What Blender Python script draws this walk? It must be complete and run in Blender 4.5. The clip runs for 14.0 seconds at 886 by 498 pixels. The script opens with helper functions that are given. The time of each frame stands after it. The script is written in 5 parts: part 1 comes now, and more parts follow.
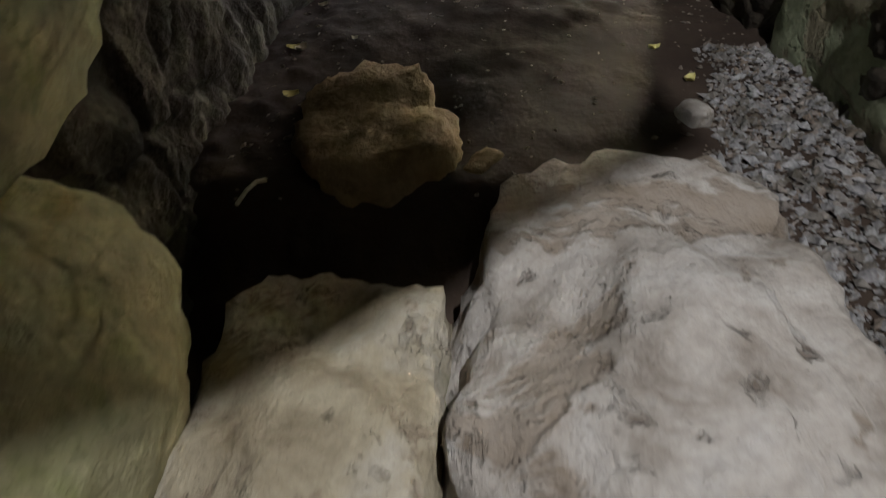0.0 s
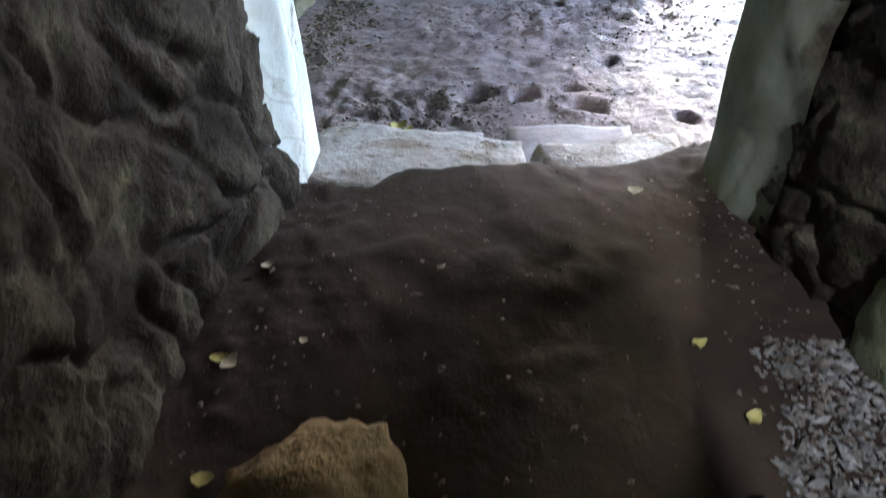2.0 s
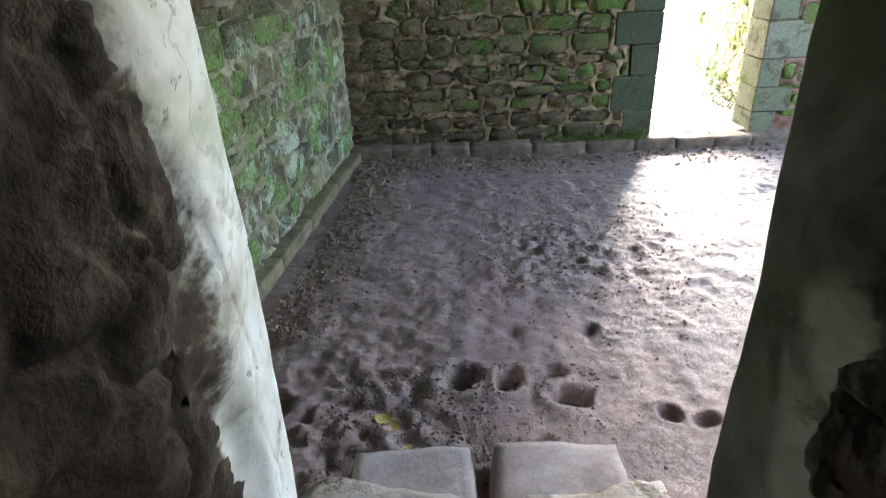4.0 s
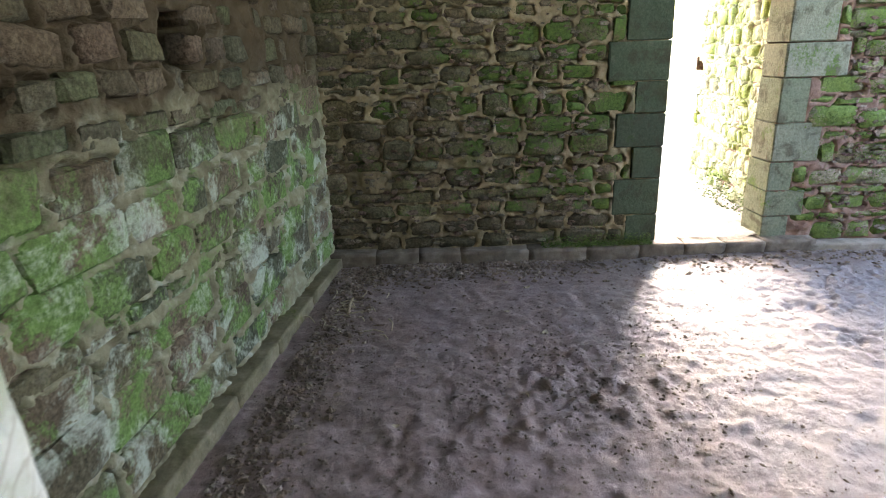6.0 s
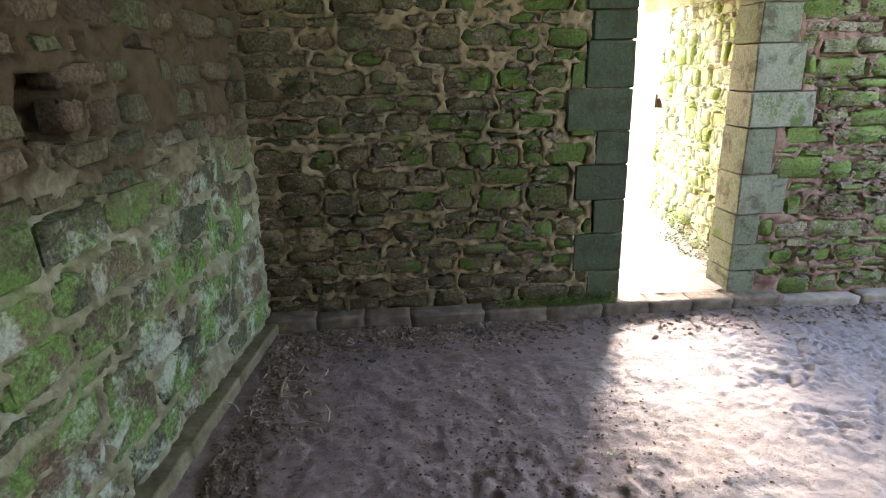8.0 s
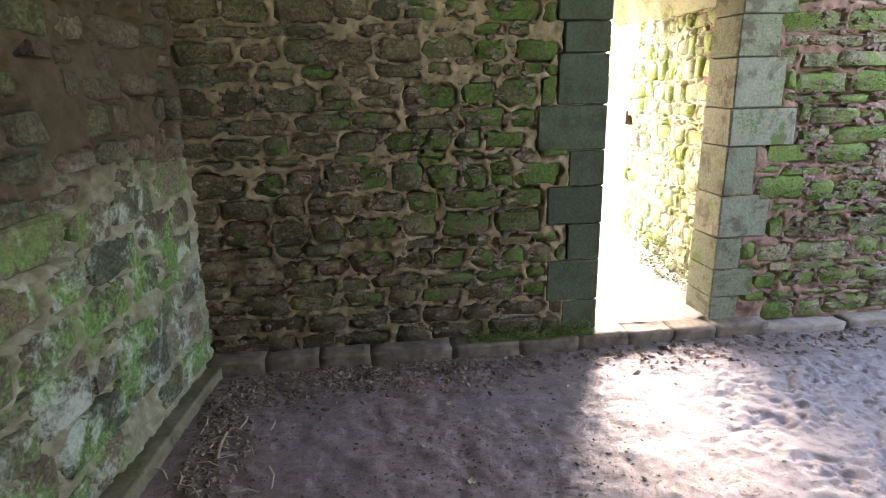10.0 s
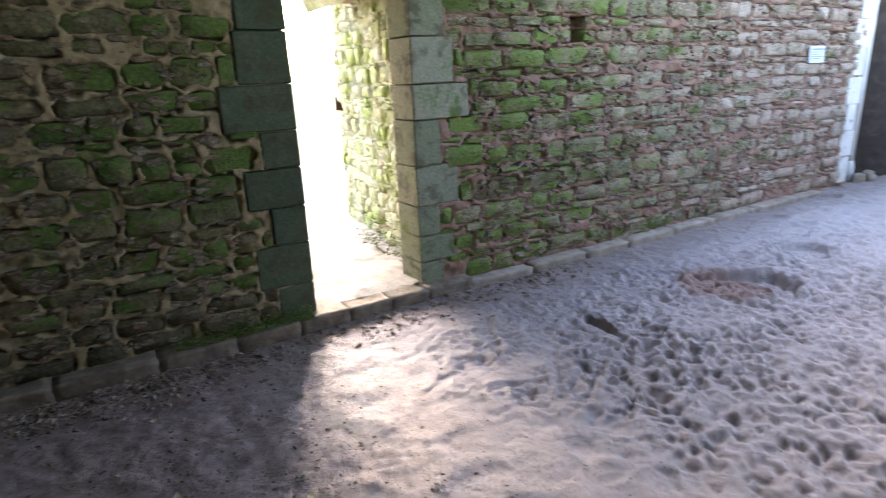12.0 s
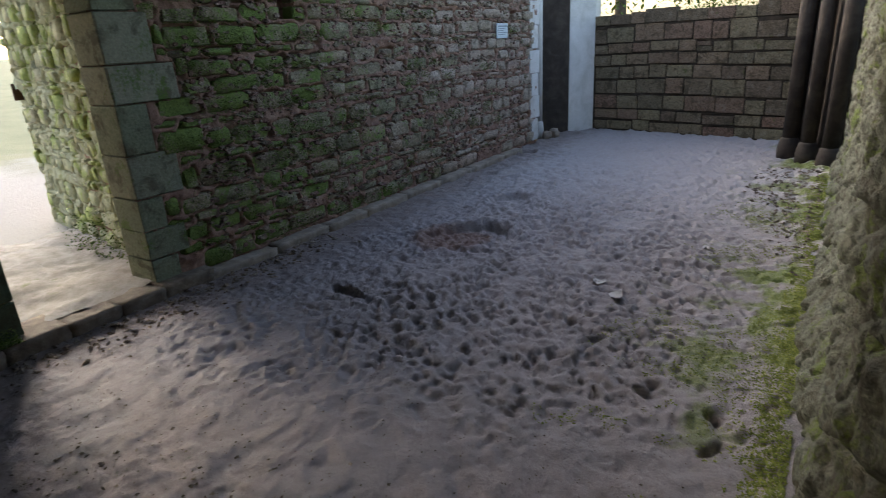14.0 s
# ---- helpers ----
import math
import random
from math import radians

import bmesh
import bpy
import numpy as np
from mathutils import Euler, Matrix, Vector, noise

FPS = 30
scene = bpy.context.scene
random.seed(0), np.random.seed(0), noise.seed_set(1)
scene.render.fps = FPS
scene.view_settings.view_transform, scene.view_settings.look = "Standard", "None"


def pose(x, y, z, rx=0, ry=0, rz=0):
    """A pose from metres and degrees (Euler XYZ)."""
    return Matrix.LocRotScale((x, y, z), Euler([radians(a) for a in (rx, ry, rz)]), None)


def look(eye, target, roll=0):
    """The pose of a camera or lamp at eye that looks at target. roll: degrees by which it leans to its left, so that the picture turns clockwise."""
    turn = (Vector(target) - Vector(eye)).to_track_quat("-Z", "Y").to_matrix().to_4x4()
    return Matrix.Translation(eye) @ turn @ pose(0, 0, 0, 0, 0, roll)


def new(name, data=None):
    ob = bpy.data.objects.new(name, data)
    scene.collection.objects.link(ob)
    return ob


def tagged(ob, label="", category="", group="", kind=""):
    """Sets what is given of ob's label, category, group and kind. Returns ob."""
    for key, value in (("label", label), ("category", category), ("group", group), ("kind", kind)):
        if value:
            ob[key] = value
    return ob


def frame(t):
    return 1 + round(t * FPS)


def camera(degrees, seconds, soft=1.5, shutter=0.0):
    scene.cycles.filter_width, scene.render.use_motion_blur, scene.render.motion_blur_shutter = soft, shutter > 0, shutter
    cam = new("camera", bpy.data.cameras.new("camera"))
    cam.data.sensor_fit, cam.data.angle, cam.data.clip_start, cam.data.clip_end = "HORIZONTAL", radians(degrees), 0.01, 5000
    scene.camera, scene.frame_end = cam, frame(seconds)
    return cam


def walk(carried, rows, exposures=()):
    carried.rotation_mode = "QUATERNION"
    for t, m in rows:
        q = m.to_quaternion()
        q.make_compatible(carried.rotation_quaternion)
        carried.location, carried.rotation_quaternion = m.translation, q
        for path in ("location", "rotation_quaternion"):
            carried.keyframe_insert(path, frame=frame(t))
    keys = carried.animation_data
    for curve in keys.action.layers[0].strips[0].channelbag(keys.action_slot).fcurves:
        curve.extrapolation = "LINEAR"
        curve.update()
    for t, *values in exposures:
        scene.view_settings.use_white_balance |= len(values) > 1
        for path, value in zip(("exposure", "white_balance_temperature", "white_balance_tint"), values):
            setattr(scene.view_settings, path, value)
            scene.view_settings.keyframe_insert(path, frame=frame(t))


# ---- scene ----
cam = camera(74.3, 14.0, soft=1.0, shutter=0.4)
PATH = [
    (0, (0.367, -0.518, 0.835), (0.237, 0.958, -0.508), -4.8),
    (0.5, (0.364, -0.334, 0.863), (0.239, 1.14, -0.483), -4.7),
    (1, (0.355, -0.188, 0.901), (0.242, 1.293, -0.438), -4.5),
    (1.5, (0.386, -0.031, 0.953), (0.278, 1.467, -0.368), -4.4),
    (2, (0.378, 0.11, 1.051), (0.286, 1.636, -0.239), -3.6),
    (2.5, (0.403, 0.23, 1.198), (0.328, 1.81, -0.026), -2.6),
    (3, (0.374, 0.331, 1.331), (0.33, 1.983, 0.205), -1.5),
    (3.5, (0.386, 0.401, 1.458), (0.348, 2.124, 0.443), -2.3),
    (4, (0.392, 0.43, 1.543), (0.367, 2.21, 0.632), -2.4),
    (4.2, (0.39, 0.436, 1.556), (0.374, 2.238, 0.687), -2.4),
    (6.5, (0.445, 1.104, 1.541), (0.476, 3.002, 0.912), -1.5),
    (7, (0.492, 1.247, 1.59), (0.566, 3.145, 0.965), -1.4),
    (7.5, (0.504, 1.335, 1.662), (0.623, 3.236, 1.053), -1.2),
    (8, (0.526, 1.381, 1.722), (0.673, 3.285, 1.126), -1.1),
    (10.5, (0.673, 1.765, 1.693), (0.975, 3.667, 1.153), -1.4),
    (11, (0.808, 1.756, 1.666), (1.228, 3.636, 1.127), -1.8),
    (11.5, (0.84, 1.774, 1.621), (1.566, 3.551, 1.061), -1.5),
    (12, (0.917, 1.661, 1.586), (1.919, 3.293, 1.011), -2.4),
    (12.5, (0.916, 1.624, 1.585), (2.129, 3.091, 0.971), -2.6),
    (13, (0.933, 1.558, 1.59), (2.292, 2.883, 0.958), -2.9),
    (13.5, (0.939, 1.517, 1.569), (2.413, 2.701, 0.917), -3.1),
    (14, (0.93, 1.501, 1.562), (2.489, 2.556, 0.887), -3.3),
]
EXPOSURES = [(0.0, 5.25, 6500, 10), (0.5, 5.55, 6400, 10), (1.0, 5.65, 6100, 10), (1.5, 5.6, 5900, 10), (2.0, 5.6, 5900, 9), (2.5, 5.72, 5900, 9), (3.0, 5.45, 6000, 9), (3.5, 5.15, 6100, 9), (4.2, 4.92, 6900, 11), (6.5, 4.65, 7200, 15), (8.0, 4.52, 7300, 16), (10.4, 4.6, 7300, 21), (11.0, 4.42, 7200, 21), (12.0, 3.87, 6900, 17), (12.8, 3.5, 6900, 14), (13.4, 3.12, 6900, 13), (14.0, 1.95, 6800, 11)]
walk(cam, [(t, look(eye, target, roll)) for t, eye, target, roll in PATH], EXPOSURES)

# ---- world and light ----
SUN_EL, SUN_AZ = radians(28), math.atan2(0.30, 0.95)      # sun stands beyond the doorway, a little to the east
world = bpy.data.worlds.new("sky")
scene.world = world
world.use_nodes = True
wn = world.node_tree.nodes
sky = wn.new("ShaderNodeTexSky")
sky.sky_type = "NISHITA"
sky.sun_disc = False
sky.sun_elevation, sky.sun_rotation = SUN_EL, SUN_AZ
sky.air_density, sky.dust_density = 1.0, 3.0
wn["Background"].inputs["Strength"].default_value = 0.15
world.node_tree.links.new(sky.outputs[0], wn["Background"].inputs["Color"])

sun_data = bpy.data.lights.new("sun", "SUN")
sun_data.energy, sun_data.angle, sun_data.color = 0.38, radians(18), (0.66, 0.82, 1.0)
sun = new("sun", sun_data)
sun_dir = Vector((math.sin(SUN_AZ) * math.cos(SUN_EL), math.cos(SUN_AZ) * math.cos(SUN_EL), math.sin(SUN_EL)))
sun.matrix_world = look(sun_dir * 30, (0, 0, 0))


def area_lamp(name, eye, target, width, height, watts, color):
    data = bpy.data.lights.new(name, "AREA")
    data.shape, data.size, data.size_y, data.energy, data.color = "RECTANGLE", width, height, watts, color
    ob = new(name, data)
    ob.matrix_world = look(eye, target)
    return ob


area_lamp("doorway_daylight", (2.62, 7.3, 1.5), (2.2, 4.4, 0.0), 0.9, 1.7, 0.8, (0.66, 0.82, 1.0))
# small unseen lamp, added to light the blocks of the entrance from behind
area_lamp("unseen_entrance_lamp", (0.90, -0.90, 2.245), (0.45, -0.1, 0.3), 0.05, 0.05, 1.15, (0.95, 0.97, 1.0))


# ---- noise and mesh helpers ----
def hash3(i, j, k, seed):
    h = (i.astype(np.int64) * 374761393 + j.astype(np.int64) * 668265263 + k.astype(np.int64) * 2147483647 + seed * 974634777) & 0x7FFFFFFF
    h = ((h ^ (h >> 13)) * 1274126177) & 0x7FFFFFFF
    return ((h ^ (h >> 16)) & 0xFFFF) / 32767.5 - 1.0


def vnoise(x, y, z, seed=0):
    x, y, z = np.broadcast_arrays(np.asarray(x, float), np.asarray(y, float), np.asarray(z, float))
    i, j, k = np.floor(x), np.floor(y), np.floor(z)
    fx, fy, fz_ = x - i, y - j, z - k
    fx, fy, fz_ = fx * fx * (3 - 2 * fx), fy * fy * (3 - 2 * fy), fz_ * fz_ * (3 - 2 * fz_)
    out = 0.0
    for a in (0, 1):
        for b in (0, 1):
            for c in (0, 1):
                w = (fx if a else 1 - fx) * (fy if b else 1 - fy) * (fz_ if c else 1 - fz_)
                out = out + w * hash3(i + a, j + b, k + c, seed)
    return out


def fbm(x, y, z, scale, octaves=3, seed=0):
    x, y, z = np.asarray(x, float) * scale, np.asarray(y, float) * scale, np.asarray(z, float) * scale
    out, amp = 0.0, 1.0
    for o in range(octaves):
        out = out + amp * vnoise(x, y, z, seed + o)
        x, y, z, amp = x * 2.03, y * 2.03, z * 2.03, amp * 0.5
    return out


def cells(x, y, z, scale, seed=0):
    """Distance to the nearest of scattered points, in cells."""
    x, y, z = np.broadcast_arrays(np.asarray(x, float) * scale, np.asarray(y, float) * scale, np.asarray(z, float) * scale)
    i, j, k = np.floor(x), np.floor(y), np.floor(z)
    best = np.full(x.shape, 9.0)
    second = np.full(x.shape, 9.0)
    for a in (-1, 0, 1):
        for b in (-1, 0, 1):
            for c in (-1, 0, 1):
                ci, cj, ck = i + a, j + b, k + c
                px = ci + 0.5 + 0.42 * hash3(ci, cj, ck, seed)
                py = cj + 0.5 + 0.42 * hash3(ci, cj, ck, seed + 1)
                pz = ck + 0.5 + 0.42 * hash3(ci, cj, ck, seed + 2)
                d = np.sqrt((x - px) ** 2 + (y - py) ** 2 + (z - pz) ** 2)
                second = np.minimum(second, np.maximum(best, d))
                best = np.minimum(best, d)
    return best, second


def smooth01(a, b, v):
    t = np.clip((np.asarray(v, float) - a) / (b - a), 0, 1)
    return t * t * (3 - 2 * t)


def mesh_from(name, verts, faces, material, smooth=True):
    me = bpy.data.meshes.new(name)
    me.from_pydata([tuple(v) for v in verts], [], [tuple(f) for f in faces])
    if smooth:
        me.polygons.foreach_set("use_smooth", [True] * len(me.polygons))
    if material:
        me.materials.append(material)
    me.update()
    return me


def grid_mesh(name, X, Y, Z, material, smooth=True, flip=False):
    """A sheet from three equal 2-D arrays of coordinates."""
    n, m = X.shape
    verts = np.stack([X, Y, Z], -1).reshape(-1, 3)
    idx = np.arange(n * m).reshape(n, m)
    f = np.stack([idx[:-1, :-1], idx[1:, :-1], idx[1:, 1:], idx[:-1, 1:]], -1).reshape(-1, 4)
    if flip:
        f = f[:, ::-1]
    me = bpy.data.meshes.new(name)
    me.vertices.add(len(verts))
    me.vertices.foreach_set("co", verts.ravel())
    me.loops.add(f.size)
    me.loops.foreach_set("vertex_index", f.ravel().astype(np.int32))
    me.polygons.add(len(f))
    me.polygons.foreach_set("loop_start", np.arange(0, f.size, 4, dtype=np.int32))
    me.update(calc_edges=True)
    me.polygons.foreach_set("use_smooth", [smooth] * len(f))
    if material:
        me.materials.append(material)
    me.update()
    return me


def part(name, data, parent=None, label=""):
    ob = new(name, data)
    ob.parent = parent
    return tagged(ob, label=label)


def structure(name, data, label, category):
    return tagged(new(name, data), label, category, kind="structure")


def box_mesh(name, lo, hi, material, bevel=0.0, segments=1):
    bm = bmesh.new()
    bmesh.ops.create_cube(bm, size=1)
    lo, hi = Vector(lo), Vector(hi)
    for v in bm.verts:
        v.co = Vector([lo[i] + (v.co[i] + 0.5) * (hi[i] - lo[i]) for i in range(3)])
    if bevel:
        bmesh.ops.bevel(bm, geom=list(bm.edges), offset=bevel, segments=segments, affect="EDGES", profile=0.6)
    me = bpy.data.meshes.new(name)
    bm.to_mesh(me)
    bm.free()
    if material:
        me.materials.append(material)
    return me


def prism_mesh(name, outline, z0, z1, material):
    """An upright prism over a plan outline (counter-clockwise)."""
    n = len(outline)
    verts = [(x, y, z0) for x, y in outline] + [(x, y, z1) for x, y in outline]
    faces = [tuple(range(n))[::-1], tuple(range(n, 2 * n))] + [(i, (i + 1) % n, n + (i + 1) % n, n + i) for i in range(n)]
    return mesh_from(name, verts, faces, material, smooth=False)


def rock_mesh(name, size, seed, material, cuts=5, square=0.55, rough=0.10, fine=0.03, scale=2.2):
    """A rounded, uneven block of the given full size about its middle."""
    bm = bmesh.new()
    bmesh.ops.create_cube(bm, size=2)
    bmesh.ops.subdivide_edges(bm, edges=list(bm.edges), cuts=cuts, use_grid_fill=True)
    co = np.array([v.co[:] for v in bm.verts])
    unit = co / np.linalg.norm(co, axis=1)[:, None]
    shape = unit * (1 - square) + co * square
    half = np.array(size) / 2
    p = shape * half
    n = fbm(p[:, 0], p[:, 1], p[:, 2], scale / max(half), 3, seed) * rough * min(half)
    n = n + fbm(p[:, 0], p[:, 1], p[:, 2], 4.5 * scale / max(half), 2, seed + 9) * fine * min(half)
    p = p + unit * n[:, None]
    for v, c in zip(bm.verts, p):
        v.co = c
    me = bpy.data.meshes.new(name)
    bm.to_mesh(me)
    bm.free()
    me.polygons.foreach_set("use_smooth", [True] * len(me.polygons))
    me.materials.append(material)
    return me


# ---- materials ----
class Mat:
    """A small builder for node materials."""

    def __init__(self, name, roughness=0.85):
        self.m = bpy.data.materials.new(name)
        self.m.use_nodes = True
        self.t = self.m.node_tree
        self.b = self.t.nodes["Principled BSDF"]
        self.b.inputs["Roughness"].default_value = roughness
        self.b.inputs["Specular IOR Level"].default_value = 0.25
        self.pos = self.node("ShaderNodeNewGeometry").outputs["Position"]

    def node(self, kind):
        return self.t.nodes.new(kind)

    def link(self, a, b):
        self.t.links.new(a, b)

    def noise(self, scale, detail=4.0, rough=0.55, distort=0.0, vector=None, seed=0.0):
        n = self.node("ShaderNodeTexNoise")
        n.noise_dimensions = "4D"
        n.inputs["Scale"].default_value, n.inputs["Detail"].default_value = scale, detail
        n.inputs["Roughness"].default_value, n.inputs["Distortion"].default_value = rough, distort
        n.inputs["W"].default_value = seed
        self.link(vector or self.pos, n.inputs["Vector"])
        return n.outputs[0]

    def ramp(self, value, stops):
        r = self.node("ShaderNodeValToRGB")
        e = r.color_ramp.elements
        while len(e) < len(stops):
            e.new(0.5)
        for el, (p, c) in zip(e, stops):
            el.position, el.color = p, (*c, 1) if len(c) == 3 else c
        self.link(value, r.inputs[0])
        return r.outputs[0]

    def step(self, value, a, b):
        n = self.node("ShaderNodeMapRange")
        n.interpolation_type = "SMOOTHSTEP"
        n.inputs["From Min"].default_value, n.inputs["From Max"].default_value = a, b
        self.link(value, n.inputs["Value"])
        return n.outputs[0]

    def mix(self, fac, a, b, mode="MIX"):
        n = self.node("ShaderNodeMix")
        n.data_type, n.blend_type = "RGBA", mode
        for sock, v in ((n.inputs[0], fac), (n.inputs[6], a), (n.inputs[7], b)):
            if isinstance(v, (int, float)):
                sock.default_value = v
            elif isinstance(v, tuple):
                sock.default_value = (*v, 1)
            else:
                self.link(v, sock)
        return n.outputs[2]

    def math(self, op, a, b):
        n = self.node("ShaderNodeMath")
        n.operation = op
        for sock, v in ((n.inputs[0], a), (n.inputs[1], b)):
            if isinstance(v, (int, float)):
                sock.default_value = v
            else:
                self.link(v, sock)
        return n.outputs[0]

    def axis(self, k):
        n = self.node("ShaderNodeSeparateXYZ")
        self.link(self.pos, n.inputs[0])
        return n.outputs[k]

    def up(self):
        g = self.node("ShaderNodeNewGeometry")
        n = self.node("ShaderNodeSeparateXYZ")
        self.link(g.outputs["Normal"], n.inputs[0])
        return n.outputs[2]

    def random(self):
        return self.node("ShaderNodeObjectInfo").outputs["Random"]

    def island(self):
        return self.node("ShaderNodeNewGeometry").outputs["Random Per Island"]

    def bump(self, height, strength=0.5, distance=0.01):
        n = self.node("ShaderNodeBump")
        n.inputs["Strength"].default_value, n.inputs["Distance"].default_value = strength, distance
        self.link(height, n.inputs["Height"])
        old = self.b.inputs["Normal"].links
        if old:
            self.link(old[0].from_socket, n.inputs["Normal"])
        self.link(n.outputs[0], self.b.inputs["Normal"])

    def color(self, value):
        if isinstance(value, tuple):
            self.b.inputs["Base Color"].default_value = (*value, 1)
        else:
            self.link(value, self.b.inputs["Base Color"])
        return self.m

    def rough(self, value):
        self.link(value, self.b.inputs["Roughness"])


def rubble_material(name, tints, moss_amount, moss_colors, lime=0.0, by_island=False, contrast=1.0, below=None, pale=0.25, vary=0.08, relief=0.8, greener=None, soft=0.5):
    """Weathered rubble stone: a tint for each stone, grain, moss in patches, lime bloom."""
    k = Mat(name, 0.9)
    pick = k.island() if by_island else k.random()
    base = k.ramp(pick, [(i / max(1, len(tints) - 1), c) for i, c in enumerate(tints)])
    grain = k.noise(55, 8, 0.72, 0.2)
    col = k.mix(k.ramp(grain, [(0.36, (0, 0, 0)), (0.62, (1, 1, 1))]), k.mix(0.72 * contrast, base, (0.018, 0.016, 0.012)), k.mix(pale, base, (0.45, 0.40, 0.32)))
    blotch = k.noise(7.5, 6, 0.65, 0.5, seed=2)
    col = k.mix(k.step(blotch, 0.50, 0.62), col, k.mix(0.6, col, (0.05, 0.040, 0.022)))
    col = k.mix(k.step(blotch, 0.42, 0.34), col, k.mix(pale * 1.4, col, (0.40, 0.36, 0.29)))
    moss = k.noise(3.4, 6, 0.62, 0.5, seed=5)
    fine = k.noise(48, 6, 0.75, seed=6)
    shift = k.math("MULTIPLY", k.math("SUBTRACT", pick, 0.5), vary)
    if greener:
        shift = k.math("ADD", shift, k.math("MULTIPLY", k.step(k.axis(0), greener[0], greener[1]), greener[2]))
    mask = k.math("ADD", k.math("ADD", moss, shift), k.math("MULTIPLY", k.math("SUBTRACT", fine, 0.5), soft))
    mcol = k.ramp(fine, [(0.30, moss_colors[0]), (0.68, moss_colors[1])])
    grown = k.step(mask, 0.66 - moss_amount, 0.78 - moss_amount)
    low = None
    if below:
        edge = k.math("ADD", k.axis(2), k.math("MULTIPLY", k.math("SUBTRACT", moss, 0.5), 1.2))
        low = k.step(edge, below + 0.2, below - 0.15)
        grown = k.math("MULTIPLY", grown, low)
    col = k.mix(grown, col, mcol)
    if lime:
        lm = k.math("ADD", k.noise(4.0, 7, 0.66, 0.9, seed=11), k.math("MULTIPLY", k.step(k.axis(2), 1.5, 0.3), 0.06))
        lm = k.math("MULTIPLY", k.step(k.math("ADD", lm, k.math("MULTIPLY", k.math("SUBTRACT", fine, 0.5), 0.3)), 0.63 - lime, 0.79 - lime), 0.8)
        if low:
            lm = k.math("MULTIPLY", lm, low)
        col = k.mix(lm, col, k.mix(fine, (0.36, 0.43, 0.32), (0.64, 0.68, 0.58)))
    k.bump(k.noise(70, 8, 0.75), relief, 0.008)
    k.bump(k.noise(18, 5, 0.65, seed=3), relief, 0.025)
    return k.color(col)


MOSS_DARK = ((0.018, 0.032, 0.010), (0.06, 0.10, 0.028))
MOSS_BRIGHT = ((0.03, 0.06, 0.014), (0.12, 0.19, 0.04))
mat_stone_west = rubble_material("brown_green_rubble", [(0.215, 0.160, 0.078), (0.115, 0.120, 0.045), (0.25, 0.19, 0.095), (0.085, 0.100, 0.040), (0.21, 0.145, 0.078), (0.10, 0.092, 0.040), (0.23, 0.205, 0.088)], 0.13, ((0.026, 0.050, 0.012), (0.13, 0.20, 0.045)), pale=0.14, vary=0.07, greener=(0.2, 1.9, 0.17))
mat_stone_foot = rubble_material("dark_foot_rubble", [(0.10, 0.080, 0.042), (0.15, 0.115, 0.06), (0.085, 0.078, 0.038), (0.18, 0.14, 0.08)], 0.05, ((0.026, 0.050, 0.012), (0.11, 0.17, 0.04)), pale=0.10)
mat_stone_east = rubble_material("pink_mossy_rubble", [(0.38, 0.29, 0.20), (0.24, 0.23, 0.13), (0.42, 0.34, 0.24), (0.27, 0.27, 0.15), (0.40, 0.28, 0.20)], 0.06, ((0.05, 0.08, 0.018), (0.20, 0.28, 0.075)), greener=(7.0, 3.2, 0.19))
# pink-tan rubble, its tints raised to carry the far end's brighter light
mat_stone_pale = rubble_material("far_lit_pink_rubble", [(0.50, 0.38, 0.30), (0.44, 0.36, 0.27), (0.56, 0.46, 0.38), (0.48, 0.33, 0.26), (0.40, 0.33, 0.24)], 0.0, ((0.05, 0.08, 0.018), (0.20, 0.28, 0.075)), pale=0.3)
mat_stone_left = rubble_material("green_limed_rubble", [(0.14, 0.095, 0.055), (0.075, 0.10, 0.045), (0.21, 0.13, 0.085), (0.055, 0.085, 0.04), (0.17, 0.12, 0.07), (0.11, 0.15, 0.055), (0.24, 0.165, 0.11), (0.07, 0.052, 0.032)], 0.18, ((0.05, 0.10, 0.026), (0.22, 0.36, 0.105)), lime=0.10, below=1.3, pale=0.14, vary=0.12, soft=0.36)
mat_stone_far = rubble_material("brown_ashlar", [(0.22, 0.145, 0.08), (0.27, 0.145, 0.095), (0.28, 0.215, 0.115), (0.16, 0.11, 0.068), (0.31, 0.245, 0.13), (0.145, 0.11, 0.063), (0.26, 0.15, 0.095)], 0.03, ((0.05, 0.06, 0.02), (0.14, 0.15, 0.05)), pale=0.14)
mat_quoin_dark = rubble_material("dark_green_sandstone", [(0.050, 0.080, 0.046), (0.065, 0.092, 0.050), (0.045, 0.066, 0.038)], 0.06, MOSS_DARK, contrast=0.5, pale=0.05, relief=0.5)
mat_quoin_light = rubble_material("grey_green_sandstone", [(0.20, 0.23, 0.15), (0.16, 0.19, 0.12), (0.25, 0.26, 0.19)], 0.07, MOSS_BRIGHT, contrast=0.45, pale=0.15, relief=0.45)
mat_reveal = rubble_material("yellow_limed_rubble", [(0.44, 0.45, 0.30), (0.38, 0.41, 0.24), (0.48, 0.48, 0.34)], 0.19, ((0.12, 0.17, 0.04), (0.32, 0.38, 0.12)), contrast=0.4)


